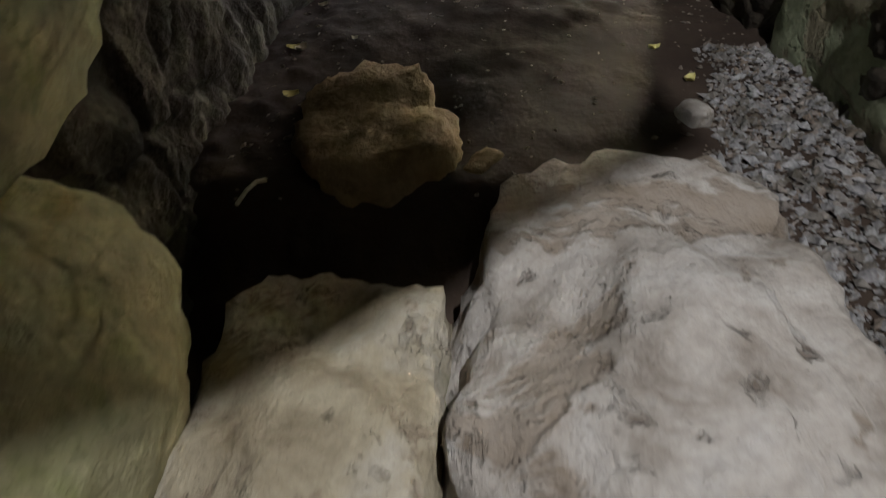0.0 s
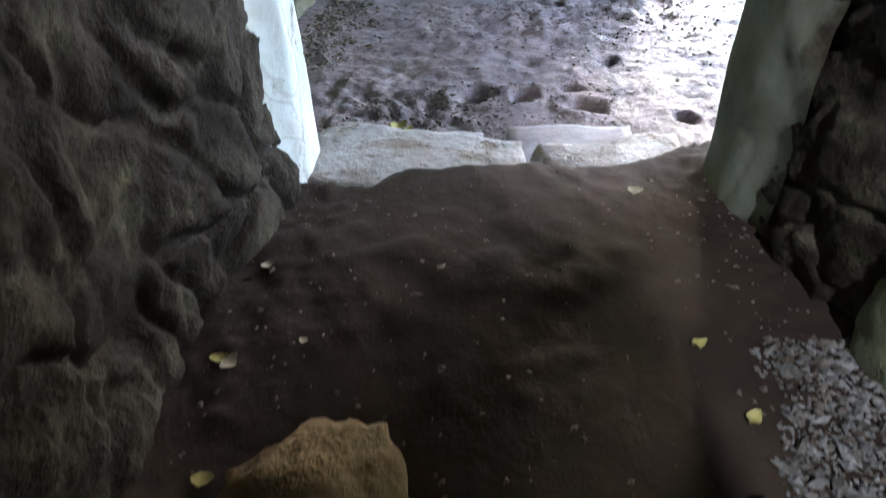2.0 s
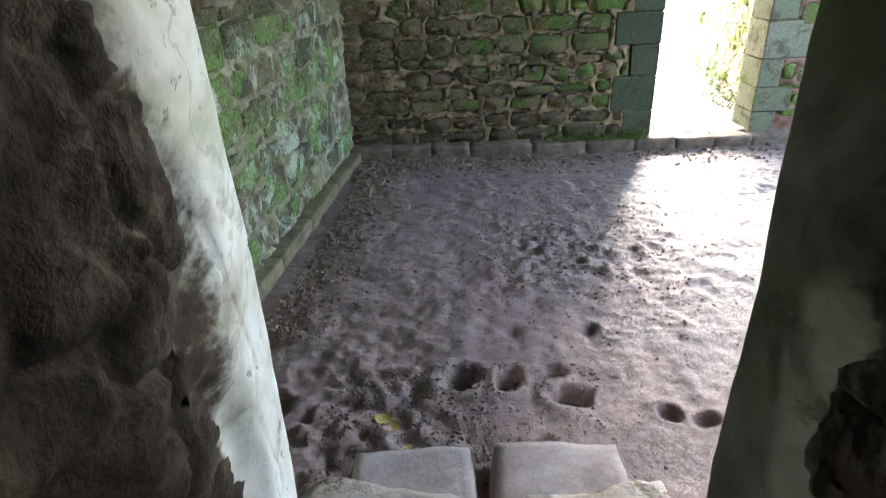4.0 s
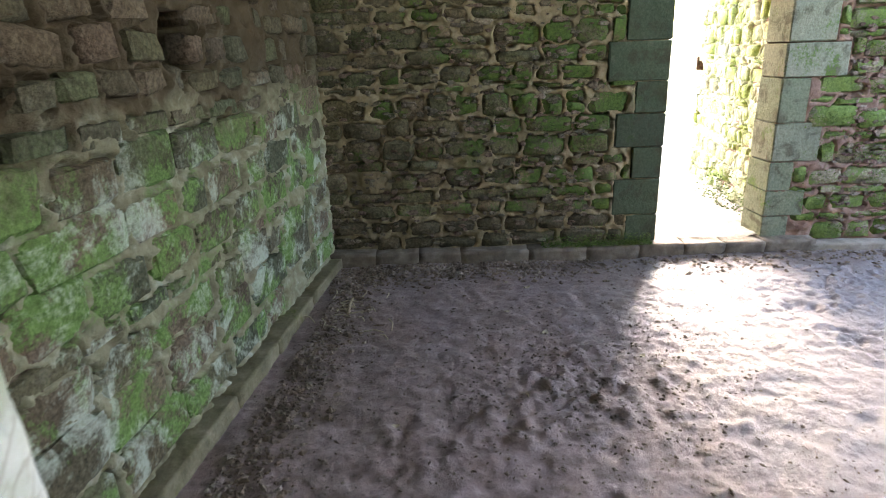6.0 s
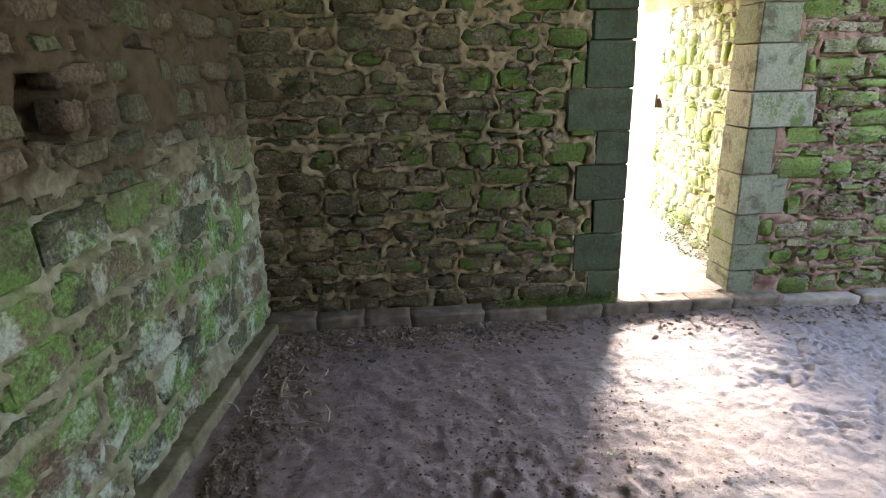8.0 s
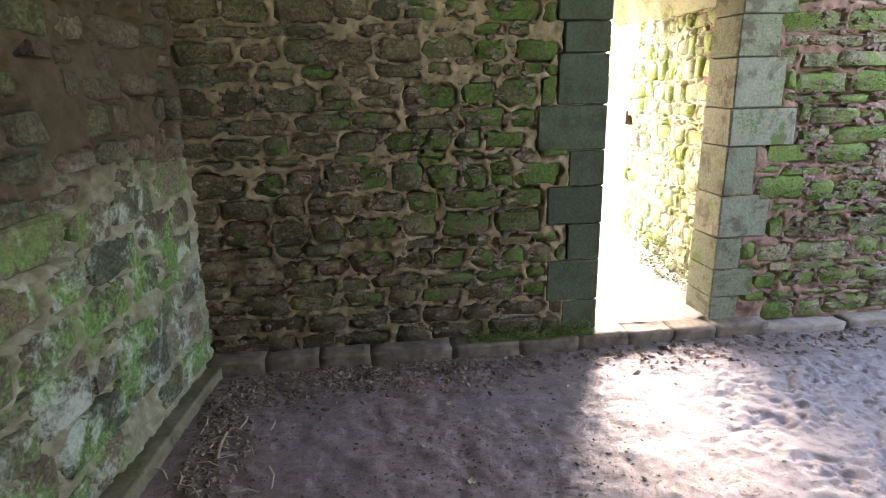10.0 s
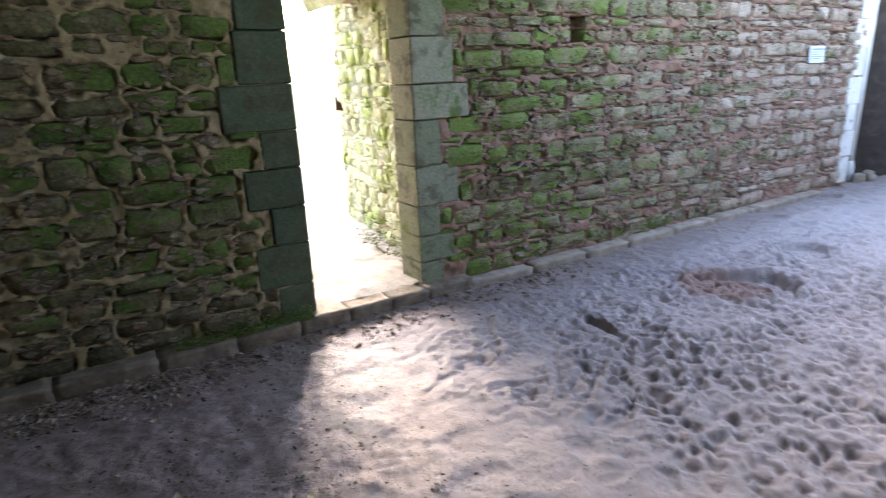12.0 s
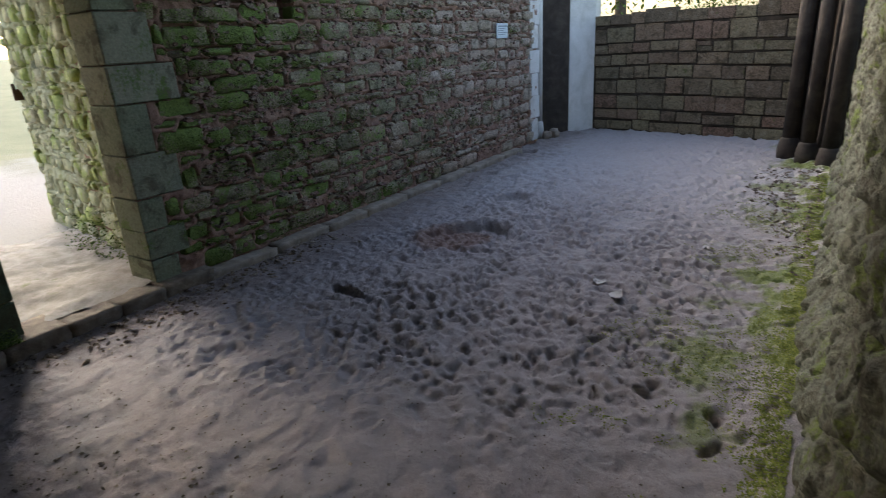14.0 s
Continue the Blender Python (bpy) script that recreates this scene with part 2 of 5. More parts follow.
def mortar_material(name, colors, moss_amount, moss_colors, below=None):
    k = Mat(name, 0.95)
    n = k.noise(9, 7, 0.65, 0.3)
    col = k.ramp(n, [(0.25, colors[0]), (0.55, colors[1]), (0.8, colors[2])])
    moss = k.noise(3.4, 6, 0.62, 0.5, seed=5)
    fine = k.noise(42, 4, 0.7, seed=6)
    mask = k.math("ADD", moss, k.math("MULTIPLY", k.math("SUBTRACT", fine, 0.5), 0.3))
    grown = k.step(mask, 0.66 - moss_amount, 0.84 - moss_amount)
    if below:
        edge = k.math("ADD", k.axis(2), k.math("MULTIPLY", k.math("SUBTRACT", moss, 0.5), 1.2))
        low = k.step(edge, below + 0.2, below - 0.15)
        grown = k.math("MULTIPLY", grown, low)
        # brown above the algae line, darkened further to hold the upper wall's shade
        col = k.mix(low, k.mix(0.88, col, (0.070, 0.046, 0.025)), col)
    col = k.mix(grown, col, k.ramp(fine, [(0.25, moss_colors[0]), (0.75, moss_colors[1])]))
    k.bump(k.noise(75, 6, 0.7), 0.7, 0.008)
    k.bump(k.noise(20, 4, 0.6, seed=3), 0.7, 0.02)
    return k.color(col)


mat_mortar_west = mortar_material("brown_mortar", ((0.13, 0.10, 0.055), (0.30, 0.235, 0.14), (0.48, 0.40, 0.265)), 0.10, ((0.06, 0.07, 0.02), (0.20, 0.21, 0.08)))
mat_mortar_east = mortar_material("pink_mortar", ((0.13, 0.07, 0.052), (0.27, 0.165, 0.125), (0.42, 0.31, 0.24)), 0.05, MOSS_BRIGHT)
mat_mortar_reveal = mortar_material("cream_mortar", ((0.29, 0.29, 0.18), (0.44, 0.45, 0.31), (0.56, 0.57, 0.45)), 0.17, ((0.10, 0.13, 0.03), (0.28, 0.32, 0.10)))
mat_mortar_left = mortar_material("green_lime_mortar", ((0.12, 0.095, 0.055), (0.30, 0.29, 0.19), (0.60, 0.63, 0.54)), 0.14, ((0.065, 0.12, 0.034), (0.26, 0.39, 0.14)), below=1.3)
mat_mortar_far = mortar_material("dark_brown_mortar", ((0.025, 0.019, 0.013), (0.06, 0.044, 0.030), (0.12, 0.09, 0.065)), 0.0, MOSS_DARK)


def dirt_material():
    k = Mat("trampled_earth", 0.8)
    big = k.noise(0.9, 5, 0.6, 0.3)
    mid = k.noise(7, 6, 0.65, seed=1)
    grit = k.noise(110, 5, 0.7, seed=2)
    col = k.ramp(mid, [(0.28, (0.17, 0.12, 0.105)), (0.5, (0.30, 0.225, 0.208)), (0.75, (0.42, 0.335, 0.32))])
    spots = k.noise(24, 6, 0.72, 0.3, seed=12)
    col = k.mix(k.step(spots, 0.52, 0.66), col, k.mix(0.55, col, (0.06, 0.045, 0.038)))
    col = k.mix(k.step(spots, 0.44, 0.34), col, k.mix(0.35, col, (0.36, 0.32, 0.31)))
    col = k.mix(k.step(big, 0.45, 0.62), col, k.mix(0.55, col, (0.235, 0.195, 0.20)))
    col = k.mix(k.ramp(grit, [(0.35, (0.5, 0.5, 0.5)), (0.75, (0, 0, 0))]), col, k.mix(0.6, col, (0.05, 0.035, 0.03)))
    # bluish grey eastwards: the cool skylight is put into the earth's colour
    col = k.mix(k.math("MULTIPLY", k.step(k.math("ADD", k.axis(0), k.math("MULTIPLY", k.math("SUBTRACT", big, 0.5), 2.6)), 0.9, 2.6), 0.85), col, k.mix(0.58, col, (0.25, 0.25, 0.265)))
    # paler again towards the far end, in place of the stronger light there
    col = k.mix(k.math("MULTIPLY", k.step(k.math("ADD", k.axis(0), k.math("MULTIPLY", k.math("SUBTRACT", mid, 0.5), 3.0)), 4.6, 7.6), 0.75), col, k.mix(0.6, col, (0.46, 0.44, 0.43)))
    # brown litter-stained earth along the foot of the wall with the doorway, and in the scooped hollow
    foot = k.step(k.math("ADD", k.axis(1), k.math("MULTIPLY", k.math("SUBTRACT", mid, 0.5), 1.2)), 4.5, 5.1)
    col = k.mix(k.math("MULTIPLY", foot, 0.6), col, k.mix(spots, (0.06, 0.042, 0.034), (0.25, 0.18, 0.145)))
    hx, hy = k.math("SUBTRACT", k.axis(0), 4.82), k.math("SUBTRACT", k.axis(1), 4.02)
    hd = k.math("ADD", k.math("ADD", k.math("MULTIPLY", hx, hx), k.math("MULTIPLY", hy, hy)), k.math("MULTIPLY", k.math("SUBTRACT", spots, 0.5), 0.12))
    col = k.mix(k.step(hd, 0.16, 0.08), col, k.mix(grit, (0.10, 0.055, 0.042), (0.24, 0.155, 0.13)))
    # thin moss towards the near wall
    y = k.axis(1)
    x = k.axis(0)
    strip = k.math("MULTIPLY", k.step(y, 2.75, 1.6), k.step(x, 2.2, 3.4))
    m = k.math("ADD", k.noise(2.6, 6, 0.65, 0.4, seed=4), k.math("MULTIPLY", strip, 0.20))
    col = k.mix(k.math("MULTIPLY", k.step(m, 0.64, 0.76), strip), col, k.ramp(grit, [(0.3, (0.07, 0.09, 0.02)), (0.7, (0.20, 0.24, 0.05))]))
    k.bump(k.noise(150, 7, 0.75, seed=7), 0.6, 0.004)
    k.bump(k.noise(30, 7, 0.72, seed=8), 0.8, 0.02)
    k.b.inputs["Specular IOR Level"].default_value = 0.34
    k.rough(k.ramp(mid, [(0.3, (0.45, 0.45, 0.45)), (0.7, (0.68, 0.68, 0.68))]))
    return k.color(col)


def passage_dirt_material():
    k = Mat("gloom_darkened_earth", 0.9)
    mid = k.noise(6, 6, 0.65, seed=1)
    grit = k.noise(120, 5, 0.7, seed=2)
    # dark earth, its albedo cut further to stand in for the passage's gloom
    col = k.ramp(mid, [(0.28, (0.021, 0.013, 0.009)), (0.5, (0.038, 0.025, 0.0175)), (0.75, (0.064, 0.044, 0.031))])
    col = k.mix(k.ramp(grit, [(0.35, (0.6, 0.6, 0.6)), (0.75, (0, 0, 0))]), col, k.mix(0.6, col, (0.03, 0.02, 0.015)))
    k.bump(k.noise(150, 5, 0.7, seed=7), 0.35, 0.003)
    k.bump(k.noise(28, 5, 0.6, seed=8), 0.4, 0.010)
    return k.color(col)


def rock_material(name, low, mid_c, high, moss=0.0, scale=7.0, bump=0.5, pits=False):
    k = Mat(name, 0.85)
    n = k.noise(scale, 7, 0.62, 0.5)
    g = k.noise(70, 5, 0.7, seed=1)
    col = k.ramp(n, [(0.28, low), (0.5, mid_c), (0.72, high)])
    col = k.mix(k.ramp(g, [(0.3, (0.55, 0.55, 0.55)), (0.65, (0, 0, 0))]), col, k.mix(0.5, col, (0.05, 0.04, 0.03)))
    if moss:
        m = k.noise(4.5, 5, 0.6, 0.4, seed=4)
        col = k.mix(k.step(m, 0.68 - moss, 0.82 - moss), col, k.ramp(g, [(0.3, (0.06, 0.07, 0.02)), (0.7, (0.17, 0.18, 0.06))]))
    if pits:
        p = k.noise(15, 5, 0.62, 0.6, seed=21)
        col = k.mix(k.step(p, 0.62, 0.68), col, k.mix(0.75, col, (0.10, 0.07, 0.05)))
        q = k.noise(4.0, 6, 0.68, 1.0, seed=22)
        col = k.mix(k.step(q, 0.53, 0.58), col, k.mix(0.65, col, (0.20, 0.15, 0.105)))
        k.bump(k.step(p, 0.68, 0.58), 0.8, 0.012)
        k.bump(k.step(q, 0.60, 0.54), 0.6, 0.008)
    k.bump(k.noise(90, 6, 0.7, seed=2), bump, 0.004)
    k.bump(k.noise(16, 5, 0.6, seed=3), bump, 0.02)
    return k.color(col)


mat_dirt = dirt_material()
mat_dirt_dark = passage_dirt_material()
mat_pale_rock = rock_material("pale_worn_sandstone", (0.15, 0.115, 0.085), (0.41, 0.37, 0.33), (0.52, 0.49, 0.46), 0.0, 9.0, 0.9, pits=True)
mat_pale_mossy = rock_material("pale_sandstone_ochre_moss", (0.16, 0.12, 0.07), (0.36, 0.31, 0.22), (0.48, 0.44, 0.38), 0.13, 8.0, 0.9, pits=True)
mat_brown_rock = rock_material("ochre_rock", (0.15, 0.105, 0.05), (0.28, 0.20, 0.11), (0.38, 0.29, 0.17), 0.0, 9.0, 0.9)
mat_green_rock = rock_material("olive_stained_boulder", (0.13, 0.11, 0.06), (0.26, 0.235, 0.13), (0.40, 0.37, 0.22), 0.14, 7.0, 0.7)
# dirty dark rock, with the passage's low light also put into its albedo
mat_passage_wall = rock_material("gloom_darkened_rock", (0.009, 0.0065, 0.0045), (0.033, 0.025, 0.0165), (0.12, 0.108, 0.073), 0.06, 10.0, 1.0)


def limewash_material(name, low, mid_c, high, algae, bare):
    """Smooth worn limewash: soft clouds of green stain, fine grain, a few hairline flaws."""
    k = Mat(name, 0.8)
    n = k.noise(5, 6, 0.6, 0.6)
    col = k.ramp(n, [(0.30, low), (0.46, mid_c), (0.62, high)])
    g = k.noise(3.2, 5, 0.6, 0.3, seed=4)
    col = k.mix(k.math("MULTIPLY", k.step(g, 0.46, 0.62), 0.6), col, algae)
    fleck = k.noise(34, 6, 0.72, 0.4, seed=9)
    col = k.mix(k.step(fleck, 0.60, 0.68), col, k.mix(0.6, col, (0.10, 0.09, 0.06)))
    flake = k.noise(6.5, 7, 0.7, 0.8, seed=15)
    col = k.mix(k.step(flake, 0.635, 0.66), col, k.mix(0.7, col, (0.12, 0.10, 0.07)))
    line = k.noise(3.0, 4, 0.5, 0.7, seed=23)
    crack = k.step(k.math("ABSOLUTE", k.math("SUBTRACT", line, 0.5), 0.0), 0.011, 0.003)
    col = k.mix(k.math("MULTIPLY", crack, 0.3), col, (0.20, 0.17, 0.10))
    lost = k.math("ADD", k.axis(1), k.math("ADD", k.math("MULTIPLY", k.math("SUBTRACT", k.noise(5.5, 6, 0.6, 0.5, seed=25), 0.5), 0.42), k.math("MULTIPLY", k.math("SUBTRACT", k.noise(40, 5, 0.7, seed=26), 0.5), 0.05)))
    gone = k.step(lost, bare + 0.03, bare - 0.02)
    col = k.mix(gone, col, k.ramp(k.noise(14, 7, 0.7, seed=27), [(0.35, (0.025, 0.019, 0.013)), (0.5, (0.07, 0.055, 0.038)), (0.68, (0.17, 0.145, 0.10))]))
    k.bump(gone, -0.6, 0.010)
    k.bump(crack, -0.3, 0.003)
    k.bump(k.step(flake, 0.66, 0.63), 0.5, 0.006)
    k.bump(k.noise(60, 6, 0.7, seed=2), 0.4, 0.004)
    k.bump(k.noise(12, 5, 0.6, seed=3), 0.35, 0.008)
    return k.color(col)


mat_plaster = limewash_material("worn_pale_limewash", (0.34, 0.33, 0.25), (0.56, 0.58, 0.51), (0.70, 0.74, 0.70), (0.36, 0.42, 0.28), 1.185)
# the same limewash, its colours darkened to hold the east jamb's shade
mat_plaster_shaded = limewash_material("shaded_limewash", (0.07, 0.065, 0.05), (0.16, 0.165, 0.125), (0.26, 0.27, 0.22), (0.13, 0.15, 0.085), 1.09)
mat_slab = rock_material("grey_step_stone", (0.24, 0.20, 0.19), (0.36, 0.32, 0.31), (0.45, 0.42, 0.41), 0.0, 5.0, 0.35)
mat_kerb = rock_material("damp_kerb_stone", (0.08, 0.06, 0.045), (0.17, 0.135, 0.10), (0.29, 0.24, 0.19), 0.05, 9.0, 0.7)
mat_kerb_green = rock_material("green_tan_ledge_stone", (0.10, 0.09, 0.05), (0.20, 0.18, 0.11), (0.32, 0.29, 0.20), 0.13, 7.0, 0.6)
mat_kerb_pale = rock_material("tan_kerb_stone", (0.17, 0.135, 0.10), (0.29, 0.24, 0.19), (0.42, 0.36, 0.30), 0.04, 8.0, 0.5)
mat_gravel = rock_material("grey_gravel", (0.16, 0.14, 0.13), (0.30, 0.28, 0.27), (0.46, 0.44, 0.43), 0.0, 20.0, 0.3)
mat_near_wall = rubble_material("mossy_grey_rubble", [(0.105, 0.122, 0.085), (0.13, 0.14, 0.105), (0.105, 0.122, 0.085)], 0.14, ((0.04, 0.055, 0.013), (0.14, 0.18, 0.042)), pale=0.15)
mat_green_lime = rock_material("green_worn_limewash", (0.09, 0.09, 0.05), (0.23, 0.245, 0.15), (0.36, 0.385, 0.27), 0.08, 7.0, 0.6, pits=True)
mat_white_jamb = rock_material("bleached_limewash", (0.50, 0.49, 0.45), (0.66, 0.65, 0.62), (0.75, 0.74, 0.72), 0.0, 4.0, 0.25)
# near-black stone; on the door jamb the colour stands in for shade
mat_dark_stone = rock_material("shade_dark_stone", (0.025, 0.021, 0.018), (0.05, 0.04, 0.033), (0.09, 0.074, 0.06), 0.0, 6.0, 0.4)
mat_ceiling = rock_material("unseen_roof_stone", (0.10, 0.085, 0.07), (0.17, 0.15, 0.12), (0.23, 0.2, 0.17), 0.0, 4.0, 0.4)
mat_outer_ground = rock_material("sunlit_path_earth", (0.18, 0.165, 0.14), (0.30, 0.285, 0.26), (0.42, 0.405, 0.38), 0.06, 9.0, 0.4)


def grass_material():
    k = Mat("meadow_grass", 0.9)
    n = k.noise(1.2, 6, 0.65)
    g = k.noise(30, 5, 0.7, seed=1)
    col = k.mix(g, k.ramp(n, [(0.3, (0.05, 0.08, 0.02)), (0.7, (0.12, 0.16, 0.04))]), (0.14, 0.17, 0.05))
    k.bump(g, 0.8, 0.05)
    return k.color(col)


mat_grass = grass_material()


def meadow_material():
    k = Mat("path_and_meadow", 0.95)
    n = k.noise(1.2, 6, 0.65)
    g = k.noise(30, 5, 0.7, seed=1)
    grass = k.mix(g, k.ramp(n, [(0.3, (0.10, 0.125, 0.05)), (0.7, (0.24, 0.26, 0.15))]), (0.27, 0.28, 0.18))
    path = k.mix(g, (0.34, 0.325, 0.30), (0.46, 0.45, 0.42))
    far = k.math("ADD", k.axis(1), k.math("MULTIPLY", k.math("SUBTRACT", n, 0.5), 6.0))
    col = k.mix(k.step(far, 10.0, 13.0), path, grass)
    k.bump(g, 0.8, 0.03)
    return k.color(col)


mat_meadow = meadow_material()

# ---- plan ----
YW = 5.25                 # face of the wall with the doorway
DX0, DX1 = 2.10, 2.92     # doorway
ZC = 3.6                  # tops of the lower walls
ZE = 2.25                  # its east length, unseen top kept low to let skylight in
ZW = 4.8                  # top of the wall with the doorway, unseen, raised to block the sun


def left_x(y):
    return -0.40 - 0.113 * (YW - y)


# ---- room floor ----
rng = np.random.default_rng(7)


def floor_height(x, y):
    x, y = np.asarray(x, float), np.asarray(y, float)
    z = 0.012 * fbm(x, y, 0, 1.3, 3, 3) + 0.010 * fbm(x, y, 0, 9, 4, 5)
    return z


PITS = []
# deep hoof holes by the steps
for px, py, r, d in ((0.43, 2.29, 0.075, 0.10), (0.60, 2.26, 0.062, 0.085), (0.83, 2.15, 0.072, 0.10), (0.80, 2.31, 0.045, 0.04), (1.17, 2.06, 0.045, 0.035), (1.30, 2.02, 0.045, 0.03), (3.32, 2.05, 0.055, 0.035), (3.40, 2.03, 0.05, 0.03), (3.25, 1.74, 0.04, 0.05), (3.01, 1.73, 0.042, 0.04), (3.06, 1.70, 0.035, 0.03), (4.90, 1.65, 0.035, 0.04), (3.14, 3.31, 0.07, 0.03), (0.66, 2.60, 0.06, 0.018), (1.0, 2.6, 0.06, 0.022)):
    PITS.append((px, py, r * 0.72, d * 1.1, 0.4 + 7 * px))


def floor_z(X, Y):
    Z = floor_height(X, Y)
    # trodden hoof marks, dense in the middle of the room
    zone = 0.16 + 0.84 * smooth01(2.3, 3.3, X + 0.5 * fbm(X, Y, 0, 1.2, 2, 51)) * smooth01(8.5, 5.2, X) * smooth01(4.9, 4.1, Y + 0.2 * fbm(X, Y, 0, 1.5, 2, 52))
    zone = zone * (1 - 0.8 * np.exp(-((X - 1.9) / 0.6) ** 2 - ((Y - 3.9) / 0.9) ** 2)) * (1 - 0.6 * smooth01(2.3, 1.8, Y))
    for sc, amp, sd in ((10.5, 0.040, 301), (15.5, 0.040, 311), (24.0, 0.022, 321)):
        wx, wy = X + 0.040 * fbm(X, Y, 0, 6, 3, sd + 5), Y + 0.040 * fbm(X, Y, 0, 5, 3, sd + 6)
        d, s2 = cells(wx, wy * 1.15, 0.5, sc, sd)
        keep = smooth01(-0.9, 0.4, fbm(X, Y, 0, 3.5, 3, sd + 8))
        Z = Z - amp * zone * keep * (1 - smooth01(0.02, 0.52, d)) + 0.30 * amp * zone * keep * smooth01(0.42, 0.8, d)
    # clods trodden up in the west, rough earth in the far east
    clod = np.exp(-((X - 1.0) / 0.8) ** 2 - ((Y - 3.3) / 0.55) ** 2) + 0.5 * smooth01(0.6, 0.1, X) * smooth01(3.4, 2.4, Y) + 0.8 * smooth01(5.4, 7.0, X)
    Z = Z + 0.026 * clod * np.clip(fbm(X, Y, 0, 13, 3, 341), -0.3, 1.2) + 0.006 * clod * fbm(X, Y, 0, 34, 2, 345)
    for px, py, r, d, a in PITS:
        ix = np.abs(X[:, 0] - px) < 2.6 * r
        iy = np.abs(Y[0, :] - py) < 2.6 * r
        if not ix.any() or not iy.any():
            continue
        sx, sy = X[np.ix_(ix, iy)] - px, Y[np.ix_(ix, iy)] - py
        u, v = sx * math.cos(a) + sy * math.sin(a), (-sx * math.sin(a) + sy * math.cos(a)) * 1.35
        q = (u * u + v * v) / (r * r) * (1 + 0.45 * fbm(sx + px, sy + py, 0, 14, 2, 77))
        Z[np.ix_(ix, iy)] += -1.35 * d * np.exp(-np.maximum(q, 0) ** 1.5 * 0.6) + 0.10 * d * np.exp(-(np.sqrt(np.maximum(q, 0)) - 1.9) ** 2 * 2)
    # worn hollows: a wide scooped one, a long narrow one, a small one
    for cx, cy, rx, ry, d in ((4.86, 4.0, 0.42, 0.34, 0.10), (6.05, 4.1, 0.28, 0.22, 0.07), (8.38, 5.02, 0.15, 0.12, 0.14)):
        q = ((X - cx) / rx) ** 2 + ((Y - cy) / ry) ** 2
        edge = 0.55 * fbm(X, Y, 0, 4, 3, 17)
        lean = np.clip(-0.1 + 1.1 * (X - cx + rx) / (2 * rx), 0, 1)
        Z += -d * lean * (1 - smooth01(0.75, 1.0, q + edge)) + 0.02 * np.exp(-((q + edge - 1.3) / 0.3) ** 2)
    u = (X - 3.56) * 0.25 + (Y - 4.07) * 0.97
    v = (X - 3.56) * 0.97 - (Y - 4.07) * 0.25
    Z += -0.11 * (1 - smooth01(0.5, 1.0, (u / 0.20) ** 2 + (v / 0.055) ** 2 + 0.3 * fbm(X, Y, 0, 12, 2, 19)))
    # coarse broken edge near the far pier
    Z += 0.02 * smooth01(0.0, 0.15, 1.95 - Y + 0.15 * fbm(X, Y, 0, 3, 2, 23)) * smooth01(5.0, 6.0, X) * (0.5 + 0.5 * fbm(X, Y, 0, 14, 2, 29))
    # disturbed gravelly strip at the foot of the steps
    Z += 0.02 * (fbm(X, Y, 0, 22, 3, 31)) * smooth01(0.55, 0.2, X) * smooth01(2.6, 2.2, Y)
    # swells towards the mossy foot of the near wall
    Z += 0.05 * smooth01(1.75, 1.42, Y) * smooth01(1.2, 1.8, X)
    return Z


fx = np.concatenate([np.arange(-1.1, 6.2, 0.014), np.arange(6.2, 11.4, 0.024)])
fy = np.arange(1.36, 5.32, 0.014)
FX, FY = np.meshgrid(fx, fy, indexing="ij")
FZ = floor_z(FX, FY)
floor = structure("floor", grid_mesh("floor", FX, FY, FZ, mat_dirt), "trampled purple-brown earth floor pitted with hoof marks", "floor")


def ground_at(x, y):
    i = min(max(int(np.searchsorted(fx, x)) , 0), len(fx) - 1)
    j = min(max(int(np.searchsorted(fy, y)), 0), len(fy) - 1)
    return float(FZ[i, j])


# ---- stone templates ----
def stone_template(seed, bevel, jitter, round_=0.2, inner=0.40, smooth=False):
    """A unit stone with an uneven bevelled front (towards -y) and open back."""
    r = random.Random(seed)
    g = (-0.5, -inner, inner, 0.5)
    lean = [r.uniform(-1, 1) * jitter * 0.5 for _ in range(4)]
    verts, idx = [], {}
    for i, u in enumerate(g):
        for j, v in enumerate(g):
            rim = i in (0, 3) or j in (0, 3)
            x, z = u + lean[0] * v, v + lean[1] * u
            if i in (0, 3) and j in (0, 3):
                pull = 1 - round_ * r.uniform(0.4, 1.2)
                x, z = x * pull, z * pull
            x, z = x + r.uniform(-1, 1) * jitter * 0.6, z + r.uniform(-1, 1) * jitter * 0.6
            y = -0.5 + bevel * (1.0 if rim else 0.0) + r.uniform(-1, 1) * bevel * 0.35 + lean[2] * u * 0.5 + lean[3] * v * 0.5
            idx[i, j] = len(verts)
            verts.append((x, y, z))
    faces = [(idx[i, j], idx[i + 1, j], idx[i + 1, j + 1], idx[i, j + 1]) for i in range(3) for j in range(3)]
    ring = [(i, 0) for i in range(4)] + [(3, j) for j in range(1, 4)] + [(i, 3) for i in (2, 1, 0)] + [(0, j) for j in (2, 1)]
    back = []
    for k in ring:
        x, y, z = verts[idx[k]]
        back.append(len(verts))
        verts.append((x, 0.5, z))
    for n in range(len(ring)):
        m = (n + 1) % len(ring)
        faces.append((idx[ring[n]], back[n], back[m], idx[ring[m]]))
    me = mesh_from("stone", verts, faces, None, smooth=smooth)
    return me


def with_material(me, material):
    c = me.copy()
    c.materials.clear()
    c.materials.append(material)
    return c


TEMPLATES = [stone_template(40 + i, 0.13 + 0.02 * (i % 4), 0.075, 0.30) for i in range(18)]
ROUND = [stone_template(140 + i, 0.20 + 0.05 * (i % 4), 0.10, 0.34, 0.37, i % 3 > 0) for i in range(22)]
